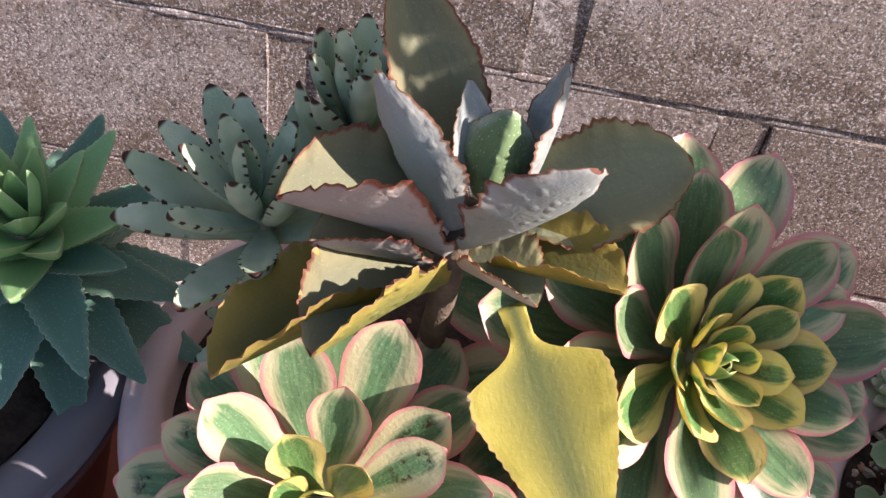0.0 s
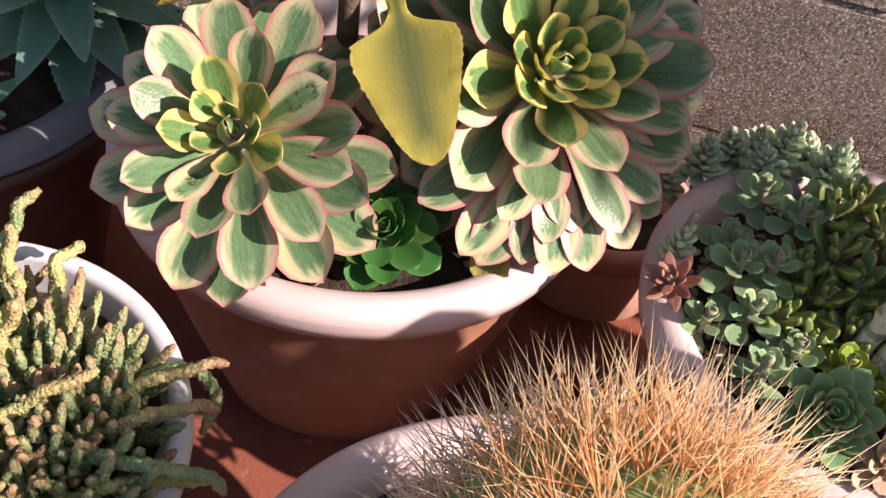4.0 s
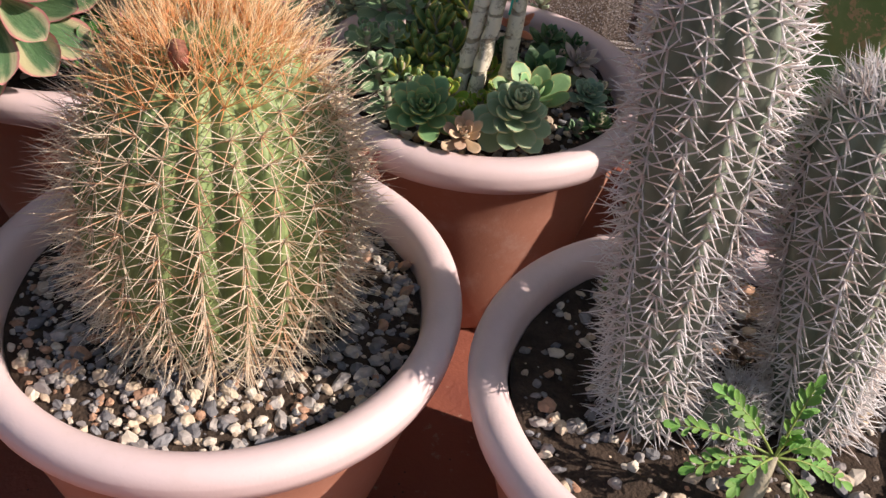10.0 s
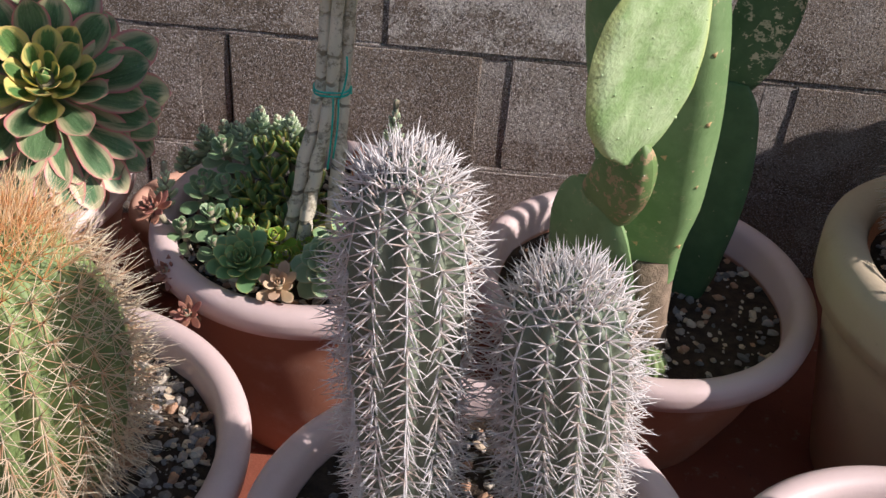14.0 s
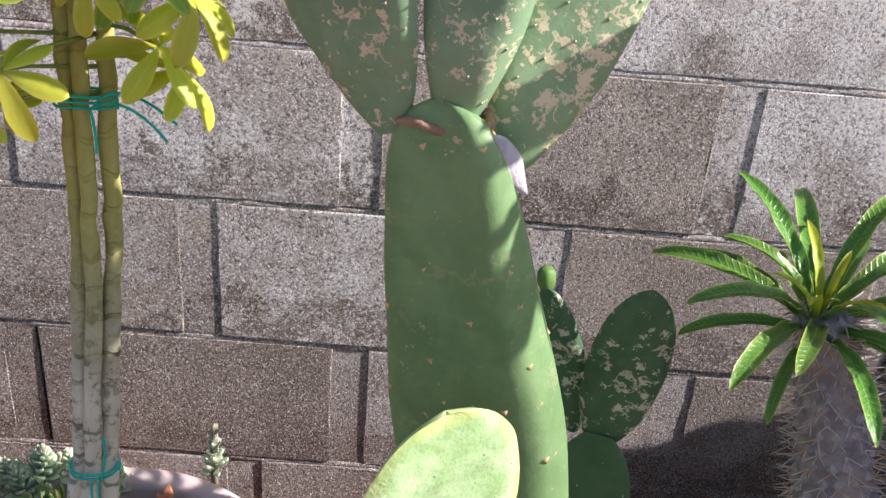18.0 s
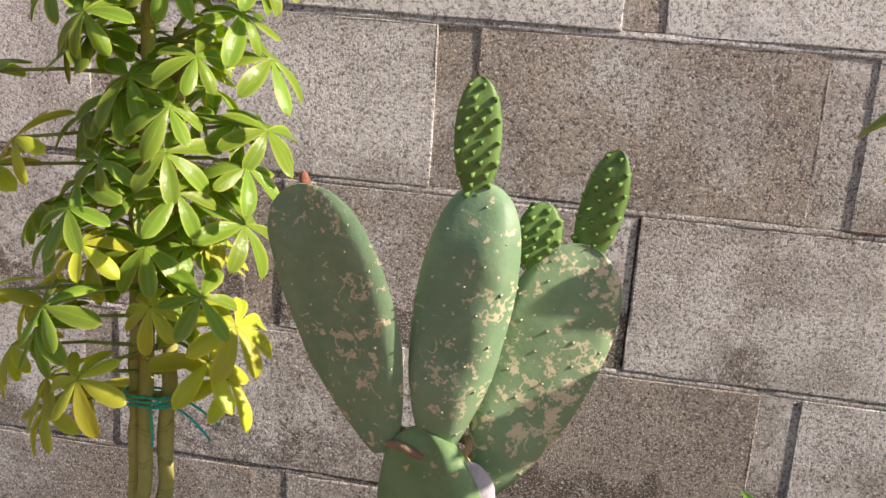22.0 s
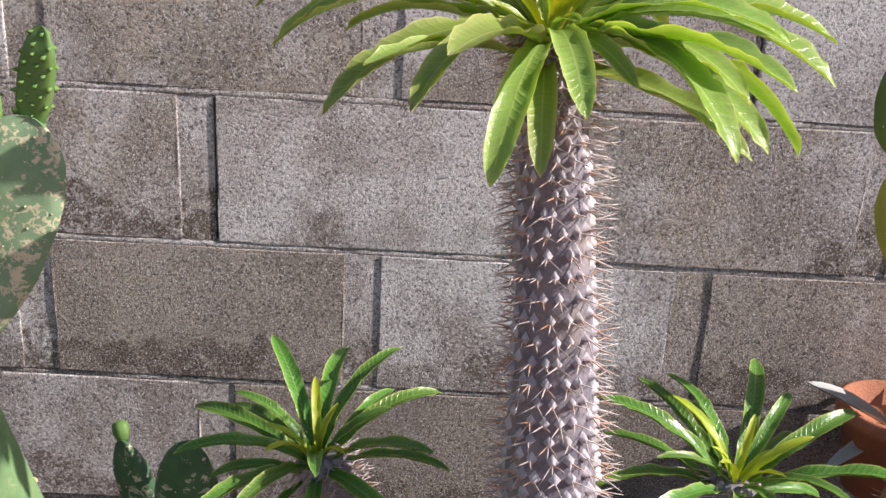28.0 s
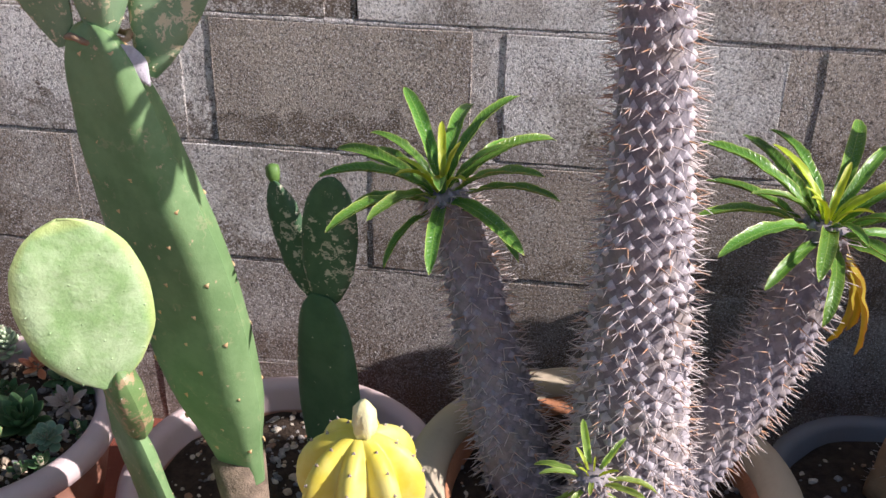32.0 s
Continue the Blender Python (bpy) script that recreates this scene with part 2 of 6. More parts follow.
def raw_mesh(name, verts, faces, mats, uvs=None, smooth=True, mat_index=None):
    me = bpy.data.meshes.new(name)
    me.from_pydata([tuple(v) for v in verts], [], faces)
    for m in (mats if isinstance(mats, (list, tuple)) else [mats]):
        me.materials.append(m)
    if uvs is not None:
        layer = me.uv_layers.new(name="UVMap")
        idx = np.empty(len(me.loops), dtype=np.int32)
        me.loops.foreach_get("vertex_index", idx)
        layer.data.foreach_set("uv", np.asarray(uvs, dtype=np.float32)[idx].ravel())
    if mat_index is not None:
        me.polygons.foreach_set("material_index", mat_index)
    if smooth:
        me.polygons.foreach_set("use_smooth", [True] * len(me.polygons))
    me.update()
    return me

def put_part(name, me, parent, m=None, label=""):
    ob = new(name, me)
    ob.parent = parent
    if m is not None:
        ob.matrix_basis = m
    if label:
        ob["label"] = label
    return ob

SHIFT = Vector((0, 0, 0))
def thing(name, at, label, category, group="", rot=None):
    ob = new(name)
    ob.empty_display_size = 0.02
    ob.matrix_basis = Matrix.Translation(Vector(at) + SHIFT) @ (rot or Matrix.Identity(4))
    return tagged(ob, label, category, group)

def lathe(profile, n=72, wob=0.0, seed=0.0):
    """Vertices and faces of a profile of (r, z) turned round z."""
    v, f = [], []
    k = len(profile)
    for i in range(n):
        a = 2 * math.pi * i / n
        s = 1 + wob * noise.noise((math.cos(a) * 1.3 + seed, math.sin(a) * 1.3, seed))
        for r, z in profile:
            v.append((r * s * math.cos(a), r * s * math.sin(a), z))
    for i in range(n):
        j = (i + 1) % n
        for q in range(k - 1):
            f.append((i * k + q, j * k + q, j * k + q + 1, i * k + q + 1))
    return v, f

def frame_at(t):
    """A rotation whose z is along t."""
    t = Vector(t).normalized()
    return t.to_track_quat("Z", "Y").to_matrix()

def tube(points, radii, n=8, ribs=0, depth=0.0, cap=True):
    """A tapered tube along points; with ribs its section is fluted."""
    v, f, uv = [], [], []
    P = [Vector(p) for p in points]
    last = None
    for i, p in enumerate(P):
        t = (P[min(i + 1, len(P) - 1)] - P[max(i - 1, 0)]).normalized()
        if last is None:
            x = t.orthogonal().normalized()
        else:
            x = (last - t * last.dot(t)).normalized()
        last = x
        y = t.cross(x)
        for j in range(n):
            a = 2 * math.pi * j / n
            r = radii[i] * (1 + (depth * math.cos(ribs * a) if ribs else 0))
            v.append(p + (x * math.cos(a) + y * math.sin(a)) * r)
            uv.append((i / max(1, len(P) - 1), j / n))
    for i in range(len(P) - 1):
        for j in range(n):
            k = (j + 1) % n
            f.append((i * n + j, i * n + k, (i + 1) * n + k, (i + 1) * n + j))
    if cap:
        f.append(tuple(range(n - 1, -1, -1)))
        f.append(tuple((len(P) - 1) * n + j for j in range(n)))
    return v, f, uv

def joined(chunks):
    """Several (verts, faces[, uvs]) as one."""
    V, F, U = [], [], []
    for c in chunks:
        o = len(V)
        V += list(c[0])
        F += [tuple(i + o for i in q) for q in c[1]]
        if len(c) > 2:
            U += list(c[2])
    return (V, F, U) if U else (V, F)

def bez(p0, p1, p2, n):
    p0, p1, p2 = Vector(p0), Vector(p1), Vector(p2)
    return [p0 * (1 - s) ** 2 + p1 * 2 * s * (1 - s) + p2 * s * s for s in (i / (n - 1) for i in range(n))]

def chamfer_box(x0, x1, y0, y1, z0, z1, c, jit, rnd):
    """A block with worn, slightly uneven edges, open at the back: front face y0."""
    v, f = [], []
    def ring(y, d):
        n = 5
        pts = []
        cor = [(x0 + d, z0 + d), (x1 - d, z0 + d), (x1 - d, z1 - d), (x0 + d, z1 - d)]
        for i in range(4):
            a, b = cor[i], cor[(i + 1) % 4]
            for q in range(n):
                s = q / n
                pts.append((a[0] + (b[0] - a[0]) * s + rnd.uniform(-jit, jit), y + rnd.uniform(-jit, jit) * 0.6, a[1] + (b[1] - a[1]) * s + rnd.uniform(-jit, jit)))
        return pts
    rings = [ring(y1, 0), ring(y0 + c, 0), ring(y0 + c * 0.25, c * 0.4), ring(y0, c)]
    for r in rings:
        v += r
    n = len(rings[0])
    for k in range(3):
        for i in range(n):
            j = (i + 1) % n
            f.append((k * n + i, k * n + j, (k + 1) * n + j, (k + 1) * n + i))
    f.append(tuple(range(3 * n, 4 * n)))
    return v, f

# ---- wall, floor ----
GROUND = 0.15
PITCH = 0.4345
COURSES = {-4: 0.985, -3: 1.128, -2: 1.369, -1: 1.566, 0: 1.354, 1: 1.583, 2: 1.354, 3: 1.56, 4: 1.37}
wall = tagged(new("wall_north"), "weathered grey concrete block wall with recessed joints and damp stains", "wall", kind="structure")
rnd = random.Random(4)
bm = bmesh.new()
bmesh.ops.create_cube(bm, size=1, matrix=Matrix.Translation((1.5, 0.120, 1.0)) @ Matrix.Diagonal((9.0, 0.22, 2.0, 1)))
put_part("wall_core", mesh_of("wall_core", bm, M_MORTAR, False), wall)
bm = bmesh.new()
bmesh.ops.create_cube(bm, size=1, matrix=Matrix.Translation((1.5, 0.12, 2.02)) @ Matrix.Diagonal((9.0, 0.28, 0.05, 1)))
put_part("coping", mesh_of("coping", bm, M_MORTAR, False), wall)

def mortar_bed(k):
    """A thin uneven run of mortar between two courses."""
    v, f = [], []
    n = 360
    for i in range(n + 1):
        x = -1.8 + 6.6 * i / n
        d = 0.0006 + 0.0014 * noise.noise((x * 11, k * 3.3, 0)) + 0.0012 * noise.noise((x * 60, k * 3.3, 5))
        e = 0.0012 * noise.noise((x * 40, k, 9))
        v += [(x, 0.016, 0.0105 + e), (x, d + 0.001, 0.0078 + e), (x, d, 0.0015 + e), (x, d + 0.002, -0.0035 + e), (x, 0.016, -0.006)]
    for i in range(n):
        for j in range(4):
            f.append((i * 5 + j, i * 5 + j + 1, i * 5 + j + 6, i * 5 + j + 5))
    return v, f

def add_wall_pieces():
    for k in range(-3, 6):
        v, f = mortar_bed(k)
        put_part("mortar_bed", raw_mesh("mortar_bed", v, f, M_MORTAR), wall, Matrix.Translation((0, 0, 0.9 + 0.2 * k)))
    for k, x0 in COURSES.items():
        zb = 0.9 + 0.2 * k
        for i in range(-9, 10):
            x = x0 + i * PITCH
            if not -1.6 < x < 4.6:
                continue
            w = PITCH - 0.047
            hz, hx = 0.0962, w / 2
            dy = rnd.uniform(-0.0012, 0.0012)
            v, f = chamfer_box(-hx, hx, -0.0, 0.02, -hz, hz, 0.0019, 0.0009, rnd)
            put_part("block", raw_mesh("block", v, f, M_BLOCK, smooth=False), wall, Matrix.Translation((x + hx, dy, zb + 0.0076 + hz)))
            v, f = chamfer_box(-0.0235, 0.0215 + rnd.choice((0.0, 0.0034, 0.0034)), 0.0, 0.02, -0.0958, 0.0958, 0.0006, 0.0004, rnd)
            put_part("spacer", raw_mesh("spacer", v, f, M_BLOCK, smooth=False), wall, Matrix.Translation((x - 0.0245, 0.0016 + dy, zb + 0.1045)))

# unseen wall, added only to throw shade on the block wall's lower right
bm = bmesh.new()
bmesh.ops.create_cube(bm, size=1, matrix=Matrix.Translation((3.42, -0.75, 0.5825)) @ Matrix.Diagonal((0.2, 1.5, 1.165, 1)))
bmesh.ops.bevel(bm, geom=bm.edges[:], offset=0.006, segments=1, affect="EDGES")
tagged(new("wall_east", mesh_of("wall_east", bm, M_BLOCK, False)), "unseen added grey wall that shades the lower right of the block wall", "wall", kind="structure")

bm = bmesh.new()
bmesh.ops.create_grid(bm, x_segments=2, y_segments=2, size=1, matrix=Matrix.Translation((1.5, 0, GROUND)) @ Matrix.Diagonal((300, 300, 1, 1)))
floor = tagged(new("ground", mesh_of("ground", bm, M_FLOOR, False)), "dark red painted concrete floor under the pots", "floor", kind="structure")
bm = bmesh.new()
bmesh.ops.create_cube(bm, size=1, matrix=Matrix.Translation((-1.15, -0.07, GROUND)) @ Matrix.Diagonal((3.7, 0.18, 0.02, 1)))
bmesh.ops.bevel(bm, geom=bm.edges[:], offset=0.004, segments=2, affect="EDGES")
kerb = tagged(new("kerb", mesh_of("kerb", bm, M_KERB, False)), "pale bare concrete strip at the foot of the wall", "kerb", kind="structure")

# ---- pots ----
def pot_profile(R, H, base, lip=0.042, roll=0.014):
    """Outer wall up, a rolled collar rim, and the inside down to the soil."""
    rb = R - 0.012
    pts = [(0.0, -H + 0.002), (base - 0.006, -H), (base, -H + 0.006), (base + (rb - base) * 0.45, -H * 0.62), (base + (rb - base) * 0.8, -H * 0.3), (rb - 0.013, -lip - 0.008), (rb - 0.004, -lip - 0.003)]
    pts += [(R - 0.002, -lip), (R, -lip * 0.7), (R + 0.001, -lip * 0.45)]
    for i in range(8):
        a = math.pi * i / 7
        pts.append((R - roll + roll * math.cos(a) * 1.05, -roll * 0.9 + roll * 0.9 * math.sin(a)))
    pts += [(R - 2 * roll - 0.003, -lip * 0.8), (R - 2 * roll - 0.01, -0.09)]
    return pts

def make_pot(x, y, R, z, label, mat=M_POT, base=None, soil=-0.03, H=None, pebbles=0, seed=1, kind="plant pot", lip=0.034, roll=0.015):
    H = H or z - GROUND
    p = thing("plant_pot", (x, y, z), label, kind, "row of planted pots")
    v, f = lathe(pot_profile(R, H, base or R * 0.62, lip, roll), 96, 0.006, seed)
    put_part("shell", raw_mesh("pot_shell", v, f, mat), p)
    rs = R - 2 * roll - 0.004
    V, F = [], []
    n, k = 40, 9
    for i in range(k + 1):
        for j in range(n):
            a = 2 * math.pi * j / n
            r = rs * i / k
            V.append((r * math.cos(a), r * math.sin(a), soil + 0.012 * noise.noise((x * 9 + r * 14 * math.cos(a), r * 14 * math.sin(a), seed)) + 0.004 * noise.noise((r * 60 * math.cos(a), r * 60 * math.sin(a), seed))))
    for i in range(k):
        for j in range(n):
            q = (j + 1) % n
            F.append((i * n + j, (i + 1) * n + j, (i + 1) * n + q, i * n + q))
    put_part("soil", raw_mesh("soil", V, F, M_SOIL), p, label="dark damp potting soil")
    if pebbles:
        r = random.Random(seed * 7 + 3)
        chunks = []
        for i in range(pebbles):
            rr, a = rs * math.sqrt(r.random()) * 0.97, r.uniform(0, 2 * math.pi)
            s = r.choice((0.0012, 0.0015, 0.0018, 0.0022, 0.0026, 0.0031, 0.0036, 0.0042, 0.0050, 0.0062))
            px, py = rr * math.cos(a), rr * math.sin(a)
            pz = soil + 0.012 * noise.noise((x * 9 + px * 14, py * 14, seed))
            chunks.append(pebble(px, py, pz + s * 0.35, s, r))
        V, F = joined(chunks)
        g = tagged(new("gravel", raw_mesh("gravel", V, F, M_PEBBLE, smooth=False)), "mixed grey, tan and white pebbles on dark soil", "gravel", kind="stuff")
        g.matrix_basis = Matrix.Translation((x, y, z))
    return p

_ico = None
def pebble(x, y, z, s, r):
    global _ico
    if _ico is None:
        b = bmesh.new()
        bmesh.ops.create_icosphere(b, subdivisions=2, radius=1)
        b.verts.ensure_lookup_table()
        _ico = ([v.co.copy() for v in b.verts], [tuple(q.index for q in f.verts) for f in b.faces])
        b.free()
    e = Euler((r.uniform(-0.5, 0.5), r.uniform(-0.5, 0.5), r.uniform(0, 6.3))).to_matrix()
    k = Vector((s * r.uniform(0.9, 1.5), s * r.uniform(0.7, 1.1), s * r.uniform(0.5, 0.85)))
    o = r.uniform(0, 50)
    V = []
    for c in _ico[0]:
        d = 1 + 0.55 * noise.noise(c * 1.3 + Vector((o, 0, 0)))
        V.append(e @ Vector((c.x * k.x * d, c.y * k.y * d, c.z * k.z * d)) + Vector((x, y, z)))
    return V, _ico[1]

make_pot(0.459, -0.386, 0.182, 0.45, "dark brown pot with a grey-blue rim holding aloes", M_POTDARK, 0.12, -0.02, seed=11, roll=0.02)
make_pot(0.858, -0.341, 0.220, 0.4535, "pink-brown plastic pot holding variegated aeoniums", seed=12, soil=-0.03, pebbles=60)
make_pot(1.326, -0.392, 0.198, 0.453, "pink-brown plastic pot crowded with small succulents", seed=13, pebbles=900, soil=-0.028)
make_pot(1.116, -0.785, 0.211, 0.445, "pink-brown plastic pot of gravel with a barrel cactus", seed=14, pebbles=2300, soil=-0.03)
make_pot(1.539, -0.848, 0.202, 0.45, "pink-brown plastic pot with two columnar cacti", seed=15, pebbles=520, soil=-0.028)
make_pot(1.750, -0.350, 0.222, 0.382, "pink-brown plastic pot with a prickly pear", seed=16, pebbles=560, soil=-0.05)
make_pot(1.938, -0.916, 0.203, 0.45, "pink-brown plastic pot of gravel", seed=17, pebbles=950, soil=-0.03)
make_pot(0.721, -0.766, 0.160, 0.50, "clay pot with a whitish rim holding a medusa euphorbia", M_POTEUPH, 0.10, -0.03, seed=18, roll=0.007, lip=0.028, pebbles=80)
make_pot(2.172, -0.445, 0.235, 0.51, "ochre clay urn with a thick rim holding a pachypodium", M_URN, 0.16, -0.05, seed=19, roll=0.024, lip=0.075, pebbles=420)
make_pot(1.100, -0.128, 0.104, 0.275, "plain light terracotta pot standing behind the row against the wall", M_POTCLAY, 0.090, -0.04, seed=24, roll=0.010, lip=0.03)
_urn = bpy.data.objects["plant_pot.008"]
M_LINING = mat_soft("orange clay lining", (0.50, 0.22, 0.11), (0.40, 0.18, 0.10), 30, 0.85, 0.002)
v, f = lathe([(0.235 - 0.0500, -0.022), (0.235 - 0.0555, -0.030), (0.235 - 0.0575, -0.060), (0.235 - 0.064, -0.089)], 72)
put_part("lining", raw_mesh("lining", v, f, M_LINING), _urn, label="bare orange clay inside")

# ---- leaves ----
def prof(pts):
    us, ws = [p[0] for p in pts], [p[1] for p in pts]
    def w(u):
        for i in range(len(us) - 1):
            if u <= us[i + 1]:
                s = (u - us[i]) / (us[i + 1] - us[i])
                h = us[i + 1] - us[i]
                def slope(k):
                    if k == 0:
                        return (ws[1] - ws[0]) / (us[1] - us[0])
                    if k == len(us) - 1:
                        return 2.0 * (ws[-1] - ws[-2]) / (us[-1] - us[-2])
                    a, b = (ws[k] - ws[k - 1]) / (us[k] - us[k - 1]), (ws[k + 1] - ws[k]) / (us[k + 1] - us[k])
                    return 0.0 if a * b <= 0 else 2 * a * b / (a + b)
                m0, m1 = slope(i) * h, slope(i + 1) * h
                return max(0.0, ws[i] * (1 + 2 * s) * (1 - s) ** 2 + m0 * s * (1 - s) ** 2 + ws[i + 1] * s * s * (3 - 2 * s) + m1 * s * s * (s - 1))
        return ws[-1]
    return w

SPAT = prof([(0, 0.28), (0.25, 0.42), (0.52, 0.82), (0.72, 1.0), (0.86, 0.84), (0.94, 0.50), (0.975, 0.22), (1.0, 0.02)])
SPOON = prof([(0, 0.32), (0.3, 0.6), (0.62, 1.0), (0.84, 0.82), (0.95, 0.42), (1.0, 0.03)])
LANCE = prof([(0, 0.3), (0.2, 0.75), (0.5, 1.0), (0.8, 0.7), (0.95, 0.25), (1.0, 0.02)])
STRAP = prof([(0, 0.4), (0.2, 0.75), (0.6, 1.0), (0.85, 0.8), (0.96, 0.35), (1.0, 0.03)])
WEDGE = prof([(0, 0.9), (0.2, 1.0), (0.5, 0.82), (0.8, 0.42), (1.0, 0.02)])
SPADE2 = prof([(0, 0.2), (0.13, 0.17), (0.2, 0.3), (0.3, 0.95), (0.38, 1.0), (0.6, 0.82), (0.82, 0.56), (0.94, 0.33), (1.0, 0.04)])
SPADE3 = prof([(0, 0.16), (0.12, 0.26), (0.26, 0.62), (0.42, 0.95), (0.58, 1.0), (0.76, 0.82), (0.90, 0.50), (0.97, 0.24), (1.0, 0.03)])
PANDA = prof([(0, 0.35), (0.2, 0.62), (0.5, 0.95), (0.66, 1.0), (0.84, 0.80), (0.95, 0.46), (1.0, 0.05)])
OVAL2 = prof([(0, 0.35), (0.2, 0.72), (0.42, 1.0), (0.65, 0.86), (0.85, 0.5), (0.95, 0.24), (1.0, 0.03)])
OBOVATE = prof([(0, 0.10), (0.12, 0.30), (0.35, 0.74), (0.62, 1.0), (0.82, 0.86), (0.94, 0.5), (1.0, 0.04)])
OVAL = prof([(0, 0.12), (0.15, 0.4), (0.5, 1.0), (0.8, 0.78), (0.94, 0.38), (1.0, 0.03)])

def leaf(L, W, w, thick=0.004, bend=0.3, chan=0.15, nu=12, nv=8, wave=0.0, freq=4.0, teeth=0.0, nteeth=9, seed=0.0, curl=1.0, blunt=0.25, crinkle=0.0, split=0.3, ease=False, crease=2.0):
    """A leaf along +y with its upper face to +z; u runs along it and v across it in the uv map."""
    V, F, U = [], [], []
    ys, zs, th = [0.0], [0.0], []
    us = [(0.5 - 0.5 * math.cos(math.pi * i / nu)) if ease else i / nu for i in range(nu + 1)]
    for i in range(nu + 1):
        th.append(bend * (us[i] ** curl))
    for i in range(nu):
        a = (th[i] + th[i + 1]) / 2
        d = L * (us[i + 1] - us[i])
        ys.append(ys[-1] + d * math.cos(a)); zs.append(zs[-1] + d * math.sin(a))
    for side in (0, 1):
        for i in range(nu + 1):
            u = us[i]
            ww = W * w(u)
            sn, cs = math.sin(th[i]), math.cos(th[i])
            for j in range(nv + 1):
                v = -1 + 2 * j / nv
                x = ww * v
                if teeth and abs(v) > 0.99:
                    x *= 1 + teeth * (i % 2) + crinkle * 0.5 * noise.noise((u * 26, v * 3, seed))
                h = chan * ww * abs(v) ** crease + wave * W * (v * v) * math.sin(freq * 6.283 * u + seed + (1.7 if v > 0 else 0)) * math.sin(math.pi * min(1, u * 1.15))
                if crinkle:
                    h += crinkle * W * abs(v) ** 5 * (noise.noise((u * 15, v * 2, seed + 7)) + 0.6 * noise.noise((u * 38, v * 2, seed)))
                t = thick * math.sqrt(max(0.0, 1 - v * v)) * min(1.0, (1 - u) / blunt + 0.004) ** 0.5
                h += t * split if side == 0 else -t * (1 - split)
                V.append((x, ys[i] - h * sn, zs[i] + h * cs))
                U.append((u, j / nv))
    n = nv + 1
    o = (nu + 1) * n
    for i in range(nu):
        for j in range(nv):
            a, b, c, d = i * n + j, i * n + j + 1, (i + 1) * n + j + 1, (i + 1) * n + j
            F.append((a, b, c, d))
            F.append((o + d, o + c, o + b, o + a))
    for j in range(nv):
        a, b = nu * n + j, nu * n + j + 1
        F.append((a, b, o + b, o + a))
        F.append((o + j, o + j + 1, j + 1, j))
    return V, F, U

def aim(base, tip, up, L):
    """The pose that lays a leaf of length L from base to tip, its upper face towards up."""
    base, tip, up = Vector(base), Vector(tip), Vector(up)
    y = (tip - base)
    s = y.length / L
    y = y.normalized()
    x = y.cross(up).normalized()
    z = x.cross(y)
    m = Matrix((x, y, z)).transposed().to_4x4()
    return Matrix.Translation(base) @ m @ Matrix.Scale(s, 4)

def lay(base, tip, up, data, nu, nv):
    """The pose that carries a curved leaf so that its own tip reaches the given one."""
    t = Vector(data[0][nu * (nv + 1) + nv // 2])
    return aim(base, tip, up, t.length) @ Matrix.Rotation(-math.atan2(t.z, t.y), 4, "X")

def rosette(name, at, axis, label, category, meshes, n, e0, e1, s0, s1, h=0.02, r=0.0, group="", spin=0.0, pw=1.0, jit=4.0, seed=0, partname="leaf", stem=None, grow=0.8):
    """Leaves set round an axis in a spiral, upright in the middle and spreading outside."""
    q = random.Random(seed)
    rot = frame_at(axis).to_4x4()
    p = thing(name, at, label, category, group, rot)
    for i in range(n):
        k = i / max(1, n - 1)
        a = i * 137.508 + spin + q.uniform(-jit, jit)
        e = e0 + (e1 - e0) * k ** pw + q.uniform(-jit, jit)
        s = (s0 + (s1 - s0) * k ** grow) * q.uniform(0.94, 1.06)
        m = Matrix.Rotation(radians(a), 4, "Z") @ Matrix.Translation((0, r * (0.2 + 0.8 * k), -h * k)) @ Matrix.Rotation(radians(e), 4, "X") @ Matrix.Scale(s, 4)
        put_part(partname, meshes[i % len(meshes)] if not callable(meshes) else meshes(k), p, m)
    if stem:
        ln, rad, mat = stem
        v, f, uv = tube([(0, 0, 0.004), (0, 0, -ln * 0.5), (0, 0, -ln)], [rad, rad, rad * 1.1], 10)
        put_part("stem", raw_mesh("stem", v, f, mat, uv), p)
    return p

